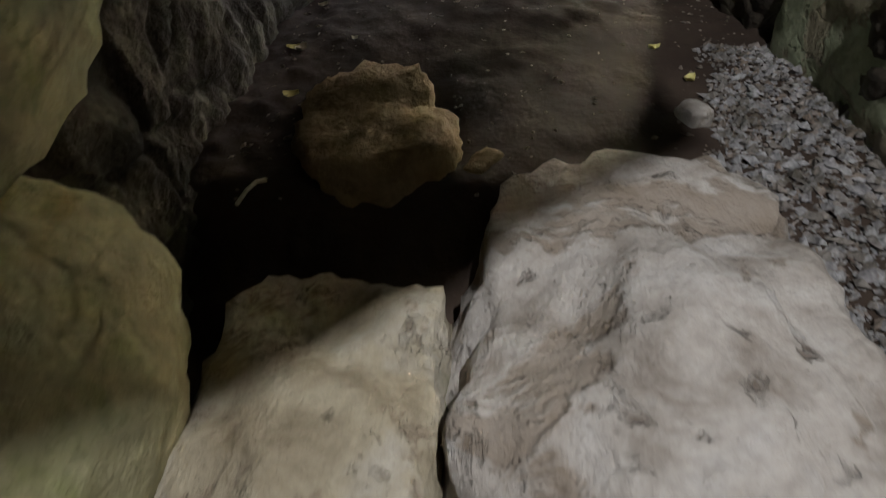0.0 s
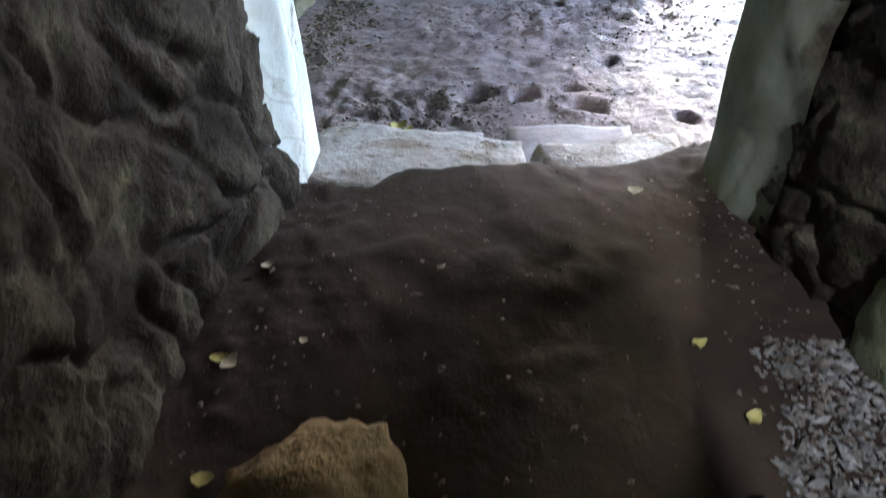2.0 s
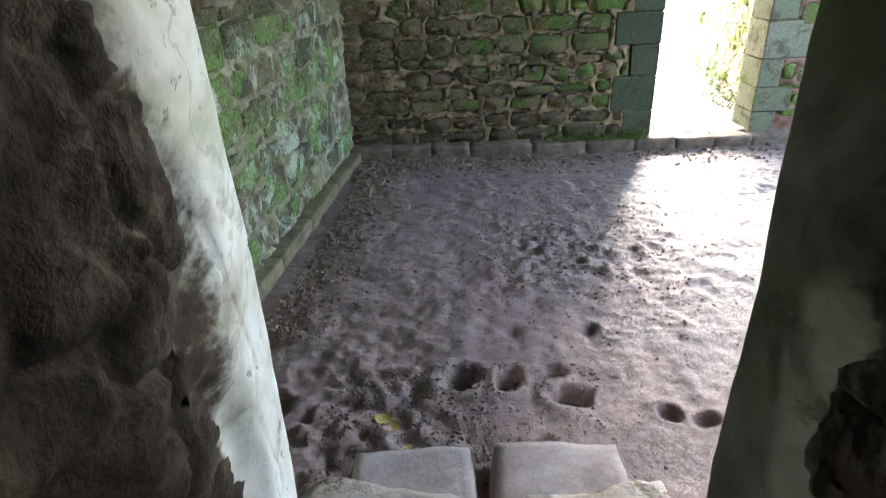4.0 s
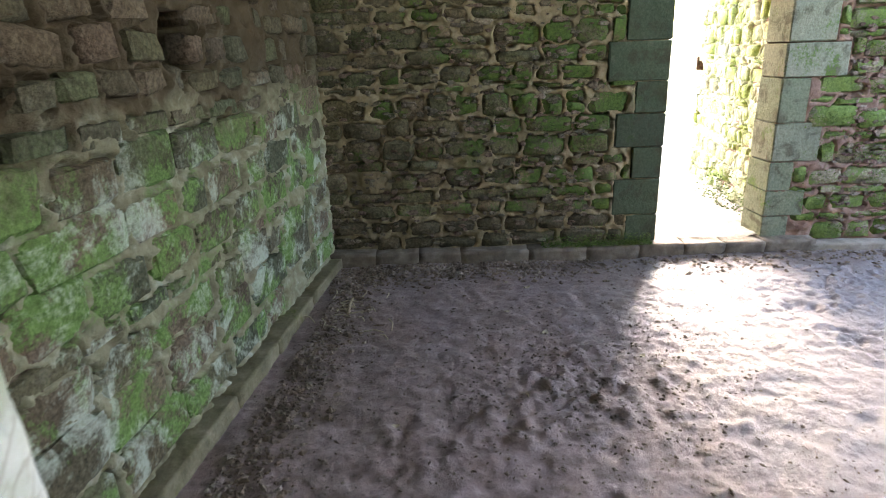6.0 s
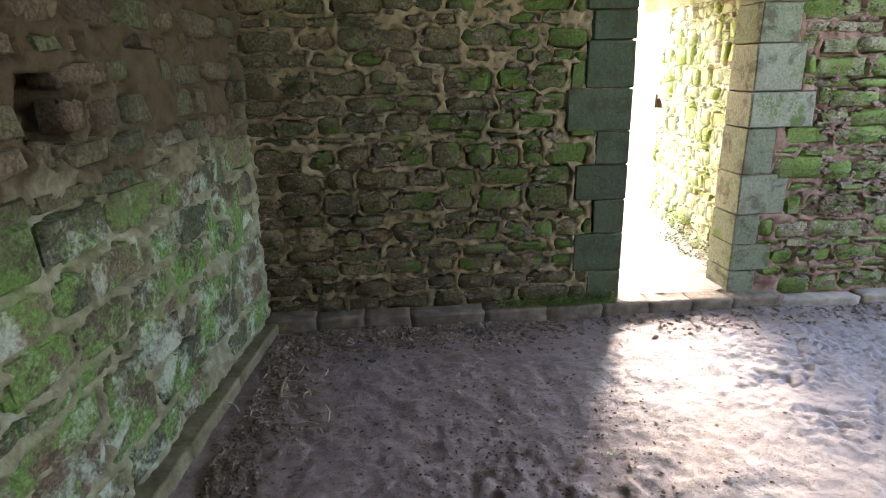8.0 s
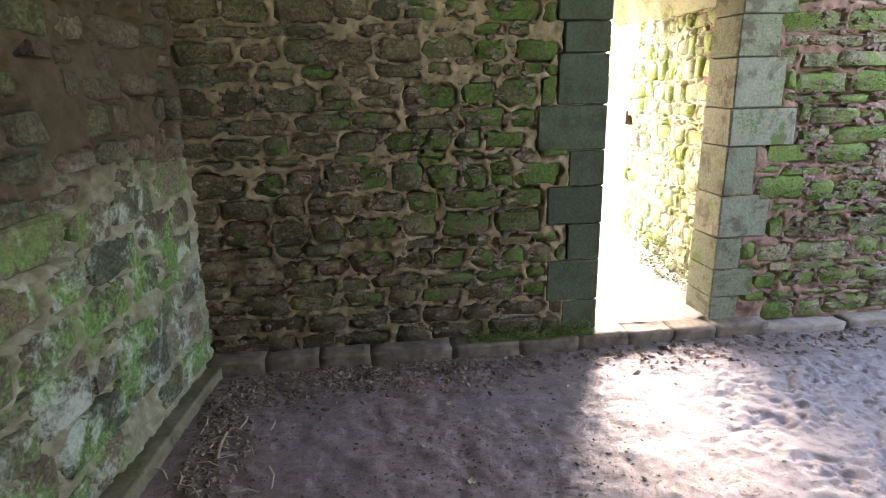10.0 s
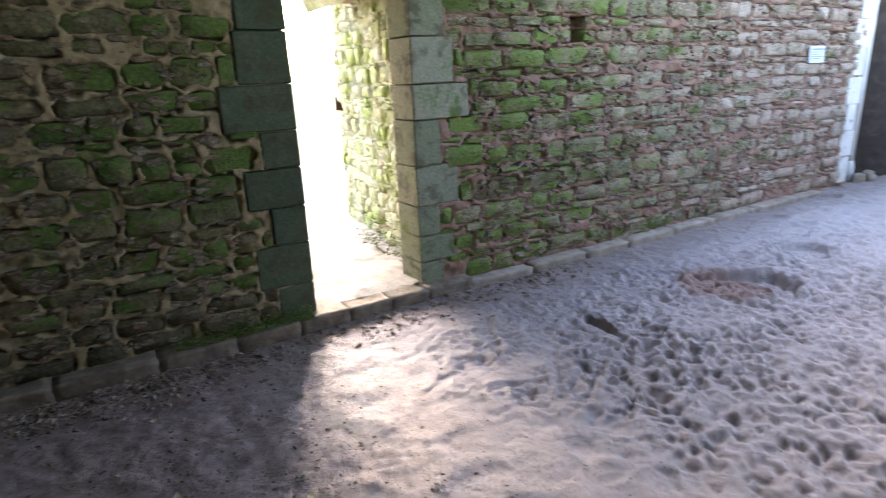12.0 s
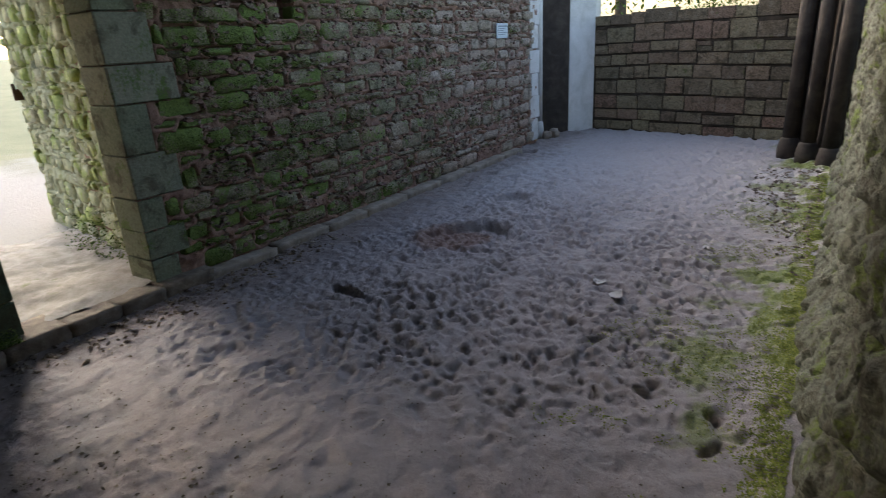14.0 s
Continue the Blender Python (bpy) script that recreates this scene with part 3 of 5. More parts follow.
BLOCKS = [stone_template(90 + i, 0.025, 0.012, 0.02, 0.475) for i in range(8)]
stone_sets = {}


def stones_of(material, kinds):
    key = (material.name, id(kinds))
    if key not in stone_sets:
        stone_sets[key] = [with_material(t, material) for t in kinds]
    return stone_sets[key]


def bands_between(z0, z1, seed, thick=(0.12, 0.18), thin=(0.05, 0.09), both=0.6):
    """Course heights that alternate between thick courses and thin levelling ones."""
    r = random.Random(seed)
    out, z = [], z0
    while z < z1:
        h = r.uniform(*thick)
        out.append((z, z + h))
        z += h
        if r.random() < both:
            h = r.uniform(*thin)
            out.append((z, z + h))
            z += h
    return out


def coursed(length, bands, seed, width=(0.15, 0.36), joint=(0.014, 0.045), wave=0.02, skip=0.3, drop=0.04):
    """Stones (u, z, w, h) laid in bands with real joints between them; thin bands have gaps filled with mortar alone."""
    r = random.Random(seed)
    out = []
    for z0, z1 in bands:
        h0 = z1 - z0
        u = r.uniform(0.0, 0.06)
        while u < length - 0.04:
            w = r.uniform(*width) * (1.0 if h0 > 0.1 else 0.72)
            w = min(w, length - u)
            lift = wave * float(fbm(u, z0, 0, 0.9, 2, seed))
            h = (h0 - r.uniform(0.012, 0.030)) * r.uniform(0.86, 1.0)
            left_out = r.random() < (skip if h0 < 0.1 else drop)
            if w > 0.05 and not left_out:
                pieces = [(u, z0 + lift + r.uniform(0.0, 0.010), w, h)]
                if h0 > 0.14 and w < 0.22 and r.random() < 0.2:
                    cut = h * r.uniform(0.4, 0.6)
                    pieces = [(u, pieces[0][1], w, cut - 0.012), (u, pieces[0][1] + cut, w * r.uniform(0.7, 1.0), h - cut)]
                out += pieces
            u += w + r.uniform(*joint)
    return out


def mortar_bed(origin, along, out_dir, length, z0, z1, material, places, blocks, seed, step=0.012, lip=0.006, rough=1.0, ragged=0.014, hole=None, swell=None):
    """A pointed mortar bed: it stands about the stones and sinks behind them, with a ragged edge."""
    origin, along, out_dir = Vector(origin), Vector(along).normalized(), Vector(out_dir).normalized()
    U, Z = np.meshgrid(np.append(np.arange(0, length - step * 0.5, step), length), np.arange(z0, z1, step), indexing="ij")
    WU = U + ragged * fbm(U, 0.3, Z, 11, 3, seed)
    WZ = Z + ragged * fbm(U, 0.7, Z, 12, 3, seed + 20)
    sdf = np.full(U.shape, 1.0)
    for k, (u, z, w, h) in enumerate(list(places) + list(blocks)):
        sharp = k >= len(places)
        i0, i1 = np.searchsorted(U[:, 0], (u - 0.06, u + w + 0.06))
        j0, j1 = np.searchsorted(Z[0, :], (z - 0.06, z + h + 0.06))
        if i0 >= i1 or j0 >= j1:
            continue
        gu, gz = (U, Z) if sharp else (WU, WZ)
        rad = 0.004 if sharp else 0.36 * min(w, h)
        qx = np.abs(gu[i0:i1, j0:j1] - (u + w / 2)) - (w / 2 - rad)
        qz = np.abs(gz[i0:i1, j0:j1] - (z + h / 2)) - (h / 2 - rad)
        d = np.hypot(np.maximum(qx, 0), np.maximum(qz, 0)) + np.minimum(np.maximum(qx, qz), 0) - rad
        sdf[i0:i1, j0:j1] = np.minimum(sdf[i0:i1, j0:j1], d)
    sdf = sdf + 0.010 * fbm(U, 0.1, Z, 2.6, 3, seed + 31) + 0.006 * fbm(U, 0.2, Z, 38, 2, seed + 33)
    inside = smooth01(0.006, -0.012, sdf)
    n = lip + rough * (0.006 * fbm(U, 0, Z, 6, 3, seed + 1) + 0.005 * fbm(U, 0, Z, 24, 3, seed + 4)) - 0.012 * rough * smooth01(0.35, 0.9, fbm(U, 0, Z, 4, 3, seed + 8))
    n = n * (1 - inside) - 0.055 * inside
    if swell is not None:
        n = n + swell(U, Z)
    if hole is not None:
        n = n - hole(U, Z)
    X, Y = origin.x + along.x * U, origin.y + along.y * U
    flip = along.cross(Vector((0, 0, 1))).dot(out_dir) < 0
    return grid_mesh("mortar_bed", X + out_dir.x * n, Y + out_dir.y * n, Z, material, flip=flip)


def set_stones(wall, places, origin, along, out_dir, material, kinds, seed, depth=0.12, proud=0.02, gap=0.016, limit=300, focus=0.0, tilt=0.07):
    """Stones of a wall as parts: those nearest the focus singly, the rest joined."""
    r = random.Random(seed)
    kinds = stones_of(material, kinds)
    origin, along, out_dir = Vector(origin), Vector(along).normalized(), Vector(out_dir).normalized()
    rot = Matrix((along, -out_dir, Vector((0, 0, 1)))).transposed().to_4x4()
    places = sorted(places, key=lambda p: abs(p[0] - focus))
    rest_v, rest_f = [], []
    for n, (u, z, w, h) in enumerate(places):
        me = r.choice(kinds)
        face = r.uniform(-0.4, 1.0) * proud
        centre = origin + along * (u + w / 2) + Vector((0, 0, z + h / 2)) + out_dir * (face - depth / 2)
        m = Matrix.Translation(centre) @ rot @ Matrix.Rotation(r.uniform(-1, 1) * tilt, 4, "Y") @ Matrix.Diagonal(((w - gap * r.uniform(0.5, 1.6)), depth, (h - gap * r.uniform(0.5, 1.6)), 1))
        if n < limit:
            ob = part("stone", me, wall)
            ob.matrix_basis = m
        else:
            base = len(rest_v)
            rest_v += [m @ v.co for v in me.vertices]
            rest_f += [tuple(base + i for i in p.vertices) for p in me.polygons]
    if rest_v:
        k = material.copy()
        for node in k.node_tree.nodes:
            if node.bl_idname == "ShaderNodeObjectInfo":
                geo = k.node_tree.nodes.new("ShaderNodeNewGeometry")
                for l in list(node.outputs["Random"].links):
                    k.node_tree.links.new(geo.outputs["Random Per Island"], l.to_socket)
        ob = part("farther_stones", mesh_from("farther_stones", rest_v, rest_f, k), wall)
        tagged(ob, kind="stuff")


# ---- wall with the doorway ----
HOLES_DOOR = [(4.38, 4.52, 1.79, 1.96), (8.38, 8.52, 1.73, 1.86)]     # putlog holes: x0, x1, z0, z1


def hole_field(holes, shift=0.0, depth=0.22):
    def field(U, Z):
        out = np.zeros_like(U)
        for a, b, c, d in holes:
            out += depth * ((U > a - shift - 0.01) & (U < b - shift + 0.01) & (Z > c - 0.01) & (Z < d + 0.01))
        return out
    return field


def trim(places, holes, shift=0.0):
    """Cuts stones back where a hole goes through the wall."""
    out = []
    for u, z, w, h in places:
        hit = [(a - shift, b - shift) for a, b, c, d in holes if u + w > a - shift and u < b - shift and z + h > c + 0.02 and z < d - 0.02]
        if not hit:
            out.append((u, z, w, h))
            continue
        a, b = hit[0]
        if a - u > 0.05:
            out.append((u, z, a - u, h))
        if u + w - b > 0.05:
            out.append((b, z, u + w - b, h))
    return out


def arch_top(x):
    u = (x - (DX0 + DX1) / 2) / ((DX1 - DX0) / 2)
    return 2.16 + 0.30 * math.sqrt(max(0.0, 1 - u * u))


wall_west = structure("wall_door_west", prism_mesh("wall_door_west", [(-0.5, YW + 0.05), (DX0 - 0.008, YW + 0.05), (DX0 - 0.008, 5.55), (1.92, 5.6), (1.80, 7.15), (-0.5, 7.15)], -0.3, ZW, mat_mortar_west),
                      "brown rubble wall streaked with dark green moss", "wall")
wall_east = structure("wall_door_east", prism_mesh("wall_door_east", [(DX1 + 0.02, YW + 0.285), (3.16, YW + 0.50), (3.4, YW + 0.98), (8.9, YW + 0.98), (9.18, YW + 0.2), (9.18, 7.15), (4.2, 7.15), (4.2, 8.0), (3.54, 8.0), (3.15, 5.62), (DX1 + 0.02, 5.55)], -0.3, ZE, mat_mortar_east),
                      "pinkish rubble wall tufted with bright moss", "wall")
# unseen upper length, added to keep the sun off the passage
part("sun_block_wall", box_mesh("sun_block_wall", (DX1 + 0.02, YW + 0.05, ZE), (4.2, 7.15, ZW), mat_mortar_east), wall_east)

QUOIN_W_Z = [0.05, 0.30, 0.58, 0.82, 1.065, 1.29, 1.565, 1.865, 2.045, 2.34]
QUOIN_W_W = [0.24, 0.35, 0.22, 0.36, 0.23, 0.44, 0.32, 0.29, 0.33]
QUOIN_E_Z = [0.05, 0.25, 0.45, 0.67, 0.96, 1.28, 1.52, 1.83, 2.08, 2.34]
QUOIN_E_W = [0.20, 0.30, 0.18, 0.35, 0.21, 0.46, 0.34, 0.27, 0.36]


def quoin_places(zs, widths):
    return [(qw, za + 0.004, zb - 0.004) for za, zb, qw in zip(zs, zs[1:], widths)]


quoins_w, quoins_e = quoin_places(QUOIN_W_Z, QUOIN_W_W), quoin_places(QUOIN_E_Z, QUOIN_E_W)
W_LEN, E_LEN = DX0 + 0.45, 9.16 - DX1


WEST_BANDS = [(0.34, 0.455), (0.455, 0.56), (0.56, 0.70), (0.70, 0.78), (0.78, 0.95), (0.95, 1.08), (1.08, 1.26), (1.26, 1.315), (1.315, 1.445), (1.445, 1.56), (1.56, 1.74), (1.74, 1.83), (1.83, 1.97), (1.97, 2.05), (2.05, 2.20), (2.20, 2.34)]


def quoin_width(quoin_list, z, h):
    """Width of the dressed blocks that a course of stones runs up against."""
    return max([qw for qw, a, b in quoin_list if min(z + h, b) - max(z, a) > 0.4 * h] + [0.0])


def clip_west(u, z, w, h):
    """A west course stone shortened so that it ends before the dressed blocks."""
    return (u, z, min(w, W_LEN - quoin_width(quoins_w, z, h) - 0.014 - u), h)


def clip_east(u, z, w, h):
    u2 = max(u, quoin_width(quoins_e, z, h) + 0.014)
    return (u2, z, u + w - u2, h)


west_places = [p for p in (clip_west(*q) for q in coursed(W_LEN, WEST_BANDS, 11, (0.13, 0.34))) if p[2] > 0.05]
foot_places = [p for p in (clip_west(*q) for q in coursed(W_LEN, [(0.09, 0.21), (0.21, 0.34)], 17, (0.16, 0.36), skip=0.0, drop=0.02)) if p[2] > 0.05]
east_bands = bands_between(0.06, 2.12, 12, (0.13, 0.20), (0.05, 0.085), 0.7)
east_places = [p for p in (clip_east(*q) for q in coursed(E_LEN - 0.1, east_bands, 12, (0.16, 0.46), (0.010, 0.032), wave=0.03, skip=0.12, drop=0.015)) if p[2] > 0.05]
east_places = trim(east_places, HOLES_DOOR, DX1)
part("mortar_bed", mortar_bed((-0.45, YW, 0), (1, 0, 0), (0, -1, 0), W_LEN - 0.006, 0.0, 2.7, mat_mortar_west, west_places + foot_places, [(W_LEN - qw + 0.003, a, qw + 0.05, b - a) for qw, a, b in quoins_w], 3, step=0.010, rough=1.9, ragged=0.030), wall_west)
part("mortar_bed", mortar_bed((DX1, YW, 0), (1, 0, 0), (0, -1, 0), E_LEN, 0.0, 2.29, mat_mortar_east, east_places, [(-0.05, a, qw + 0.047, b - a) for qw, a, b in quoins_e], 4, step=0.012, rough=2.0, ragged=0.028, hole=hole_field(HOLES_DOOR, DX1, 0.9)), wall_east)
set_stones(wall_west, west_places, (-0.45, YW, 0), (1, 0, 0), (0, -1, 0), mat_stone_west, ROUND, 21, proud=0.018, gap=-0.012, focus=1.3, tilt=0.03)
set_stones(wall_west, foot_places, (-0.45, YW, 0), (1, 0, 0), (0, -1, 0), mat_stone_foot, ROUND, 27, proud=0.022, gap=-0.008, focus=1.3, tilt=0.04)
# stones towards the far end take the paler tints that stand for more light
r_e = random.Random(71)
pale_places = [p for p in east_places if p[0] + r_e.uniform(-0.8, 0.8) > 3.3]
set_stones(wall_east, [p for p in east_places if p not in pale_places], (DX1, YW, 0), (1, 0, 0), (0, -1, 0), mat_stone_east, ROUND, 22, proud=0.022, gap=-0.008, focus=0.0, tilt=0.03)
set_stones(wall_east, pale_places, (DX1, YW, 0), (1, 0, 0), (0, -1, 0), mat_stone_pale, ROUND, 26, proud=0.030, gap=-0.008, focus=3.3, tilt=0.03, limit=120)


def quoins(wall, x_edge, sign, material, places, seed):
    r = random.Random(seed)
    kinds = stones_of(material, BLOCKS)
    for qw, za, zb in places:
        d = 0.30
        ob = part("quoin", r.choice(kinds), wall)
        ob.matrix_basis = Matrix.Translation((x_edge + sign * qw / 2, YW - 0.010 - r.uniform(0, 0.006) + d / 2, (za + zb) / 2)) @ Matrix.Diagonal((qw, d, zb - za, 1))


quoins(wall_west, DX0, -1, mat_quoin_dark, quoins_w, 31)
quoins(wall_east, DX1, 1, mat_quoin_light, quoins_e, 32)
# dressed end of the wall, far along; its white carries the bright light there
for i, za in enumerate([0.05, 0.38, 0.70, 1.02, 1.36, 1.68, 2.0]):
    ob = part("quoin", stones_of(mat_white_jamb, BLOCKS)[i % 6], wall_east)
    ob.matrix_basis = Matrix.Translation((9.09, YW + 0.14, za + 0.16)) @ Matrix.Diagonal((0.22 + 0.1 * (i % 2), 0.32, 0.315, 1))

# rubble of the doorway's east reveal
reveal_len = 2.41
rv = Vector((0.37, 2.36, 0)).normalized()
reveal_places = coursed(reveal_len, bands_between(0.05, 2.4, 34, (0.10, 0.19), (0.05, 0.08), 0.4), 14, (0.10, 0.28))
part("mortar_bed", mortar_bed((3.13, 5.57, 0), rv, (-1, 0.157, 0), reveal_len, 0.0, 2.6, mat_mortar_reveal, reveal_places, [], 9, step=0.012, rough=2.0, ragged=0.03), wall_east)
set_stones(wall_east, reveal_places, (3.13, 5.57, 0), rv, (-1, 0.157, 0), mat_reveal, ROUND, 24, proud=0.030, gap=-0.006, limit=60)

# wall over the doorway, with its arch
n_arch = 16
xs = [DX0 - 0.02 + (DX1 - DX0 + 0.04) * i / n_arch for i in range(n_arch + 1)]
av, af = [], []
for x in xs:
    for y in (YW + 0.01, 7.15):
        av += [(x, y, arch_top(x)), (x, y, ZW)]
for i in range(n_arch):
    a, b = 4 * i, 4 * (i + 1)
    af += [(a, a + 1, b + 1, b), (a + 2, b + 2, b + 3, a + 3), (a, b, b + 2, a + 2), (a + 1, a + 3, b + 3, b + 1)]
wall_over = structure("wall_over_doorway", mesh_from("wall_over_doorway", av, af, mat_mortar_reveal, smooth=False), "rough stone arch over a doorway", "wall")

# ---- wall at the room's end beside the passage (limewashed and green) ----
LA, LB = Vector((left_x(YW) , YW, 0)), Vector((left_x(1.35), 1.35, 0))
l_len = (LB - LA).length
l_dir = (LB - LA).normalized()
l_out = Vector((0, 0, 1)).cross(l_dir) * 1.0
if l_out.x < 0:
    l_out = -l_out
HOLES_LEFT = [(1.72, 1.93, 1.50, 1.71), (0.08, 0.22, 1.45, 1.70)]     # along the wall from the corner
wall_left = structure("wall_end_green", prism_mesh("wall_end_green", [(LA.x - 1.0, LA.y + 0.9), (LA.x - 1.6, LA.y + 0.9), (LB.x - 1.6, LB.y - 0.2), (LB.x - 1.0, LB.y - 0.2)], -0.3, ZC, mat_mortar_left),
                      "damp rubble wall with green algae and flaking limewash", "wall")

# low courses of large damp blocks, ragged brown rubble above them
low_left = trim(coursed(l_len, bands_between(0.08, 1.36, 13, (0.17, 0.25), (0.07, 0.10), 0.35), 13, (0.20, 0.50), (0.008, 0.03), wave=0.05, skip=0.15), HOLES_LEFT)
high_left = trim(coursed(l_len, bands_between(1.40, 2.4, 14, (0.10, 0.17), (0.06, 0.09), 0.3), 19, (0.11, 0.30), (0.015, 0.05), wave=0.05, drop=0.10), HOLES_LEFT)
part("mortar_bed", mortar_bed(LA, l_dir, l_out, l_len, 0.0, 2.8, mat_mortar_left, low_left + high_left, [], 5, lip=0.007, rough=2.4, ragged=0.036, hole=hole_field(HOLES_LEFT, 0, 0.9)), wall_left)
set_stones(wall_left, low_left, LA, l_dir, l_out, mat_stone_left, TEMPLATES, 23, proud=0.010, gap=-0.016, focus=1.6, tilt=0.05)
set_stones(wall_left, high_left, LA, l_dir, l_out, mat_stone_left, ROUND, 29, proud=0.024, gap=-0.010, focus=1.6, tilt=0.10)

# ---- near wall beside the passage ----
near = structure("wall_near_east", prism_mesh("wall_near_east", [(0.985, 1.30), (1.10, 1.36), (4.2, 1.33), (4.2, -0.4), (1.25, -0.4), (1.12, 0.9)], -0.3, 2.6, mat_near_wall), "grey-green mossy rubble wall", "wall")
# unseen top kept low so that skylight reaches the east of the room
part("low_length", prism_mesh("low_length", [(4.2, 1.33), (8.2, 1.30), (8.2, 0.5), (4.2, 0.5)], -0.3, 1.95, mat_near_wall), near)
U, Zz = np.meshgrid(np.arange(1.03, 8.2, 0.014), np.arange(-0.05, 1.98, 0.014), indexing="ij")
bulge = 0.10 * smooth01(0.42, 0.0, Zz) * (0.75 + 0.4 * fbm(U, 0, Zz, 2, 2, 44)) * smooth01(1.25, 2.0, U)
d_n, s_n = cells(U + 0.05 * fbm(U, 0, Zz, 4, 3, 141), 0.0, Zz * 1.5 + 0.05 * fbm(U, 1, Zz, 4, 3, 143), 4.2, 145)
NY = 1.375 - 0.004 * (U - 1) + 0.030 * smooth01(0.02, 0.22, s_n - d_n) + 0.018 * fbm(U, 0, Zz, 5, 4, 41) + 0.012 * fbm(U, 0, Zz, 17, 4, 47) + bulge
part("rubble_face", grid_mesh("rubble_face", U, NY, Zz, mat_near_wall, flip=True), near)
near_w = structure("wall_near_west", prism_mesh("wall_near_west", [(-1.4, 1.38), (-1.4, -0.4), (-0.35, -0.4), (-0.16, 0.6), (-0.10, 1.38)], -0.3, ZC, mat_near_wall), "grey rubble wall beside the passage", "wall")

# ---- unseen ceiling, added to shade the west of the room ----
structure("ceiling", box_mesh("ceiling", (-1.5, -0.1, 3.0), (4.1, 5.26, 3.25), mat_ceiling), "unseen slab that keeps skylight off the west of the room", "ceiling")

# ---- far end: ashlar wall, jamb, shaft, pier ----
FA, FB = Vector((10.68, 4.92, 0)), Vector((10.05, 1.2, 0))
f_len = (FB - FA).length
f_dir = (FB - FA).normalized()
f_out = Vector((-f_dir.y, f_dir.x, 0))
if f_out.x > 0:
    f_out = -f_out
FAR_TOP = 1.80
far_wall = structure("wall_far", prism_mesh("wall_far", [(FA.x + 0.02, FA.y), (FB.x + 0.02, FB.y), (FB.x + 0.5, FB.y), (FA.x + 0.5, FA.y + 0.1)], -0.3, FAR_TOP - 0.06, mat_mortar_far), "low dark brown ashlar wall with a ragged top", "wall")
far_bands = [(0.0, 0.17), (0.17, 0.34), (0.34, 0.58), (0.58, 0.82), (0.82, 1.02), (1.02, 1.20), (1.20, 1.36), (1.36, 1.62)]
ash = coursed(f_len, far_bands, 15, (0.20, 0.46), (0.018, 0.026), wave=0.02, skip=0.0, drop=0.0)
r_top = random.Random(4)
u = 0.0
while u < f_len - 0.05:
    w = min(r_top.uniform(0.22, 0.50), f_len - u)
    ash.append((u, 1.625, w - 0.012, r_top.uniform(0.13, 0.21)))
    u += w
part("mortar_bed", mortar_bed(FA, f_dir, f_out, f_len, -0.05, 1.70, mat_mortar_far, ash, [], 27, step=0.016, lip=-0.010, rough=1.0, ragged=0.014), far_wall)
set_stones(far_wall, ash, FA, f_dir, f_out, mat_stone_far, BLOCKS, 25, depth=0.14, proud=0.012, gap=-0.002, tilt=0.012)

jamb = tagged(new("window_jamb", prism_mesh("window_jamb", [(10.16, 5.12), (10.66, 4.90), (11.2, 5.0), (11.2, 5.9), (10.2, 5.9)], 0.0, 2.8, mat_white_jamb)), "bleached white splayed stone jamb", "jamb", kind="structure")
# this face's shade comes from its near-black colour
jamb_dark = tagged(new("door_jamb_dark", prism_mesh("door_jamb_dark", [(9.92, 5.60), (10.155, 5.13), (10.19, 5.9), (9.95, 5.95)], 0.0, 2.8, mat_dark_stone)), "dark brown stone jamb, its shade put into the colour", "jamb", kind="structure")
back_far = structure("wall_behind_shaft", box_mesh("wall_behind_shaft", (9.1, 6.2, -0.1), (11.2, 6.5, 2.4), mat_stone_far), "brown stone wall in shade", "wall")


def lathe(name, profile, material, segments=20):
    verts, faces = [], []
    for rr, z in profile:
        for i in range(segments):
            a = 2 * math.pi * i / segments
            verts.append((rr * math.cos(a), rr * math.sin(a), z))
    for j in range(len(profile) - 1):
        for i in range(segments):
            k = (i + 1) % segments
            faces.append((j * segments + i, j * segments + k, (j + 1) * segments + k, (j + 1) * segments + i))
    faces.append(tuple(range(segments))[::-1])
    faces.append(tuple((len(profile) - 1) * segments + i for i in range(segments)))
    return mesh_from(name, verts, faces, material)


def shaft(x, y, radius, height, material, label, parent=None):
    root = new("column_shaft")
    root.location = (x, y, 0)
    part("shaft", lathe("shaft", [(radius, 0.24), (radius, height)], material), root)
    part("base", lathe("base", [(radius * 1.45, -0.04), (radius * 1.45, 0.10), (radius * 1.4, 0.12), (radius * 1.35, 0.16), (radius * 1.3, 0.17), (radius * 1.2, 0.21), (radius * 1.03, 0.24)], material), root)
    return tagged(root, label, "column", group="shafts of the pier" if radius > 0.08 else "")


shaft(9.72, 5.45, 0.055, 2.8, mat_white_jamb, "slender pale stone shaft in a door jamb")
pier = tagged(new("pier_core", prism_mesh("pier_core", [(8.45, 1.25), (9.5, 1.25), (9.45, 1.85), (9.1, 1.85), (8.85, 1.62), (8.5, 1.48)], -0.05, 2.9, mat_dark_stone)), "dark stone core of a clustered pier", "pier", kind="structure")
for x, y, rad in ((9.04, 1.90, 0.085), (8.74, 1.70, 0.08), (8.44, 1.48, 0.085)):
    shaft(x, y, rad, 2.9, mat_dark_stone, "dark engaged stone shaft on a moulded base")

# ---- kerb along the walls ----
kerb = structure("kerb", box_mesh("kerb", (-0.5, YW - 0.04, -0.1), (3.2, YW + 0.06, 0.02), mat_kerb), "low stone kerb along the foot of the wall", "kerb")


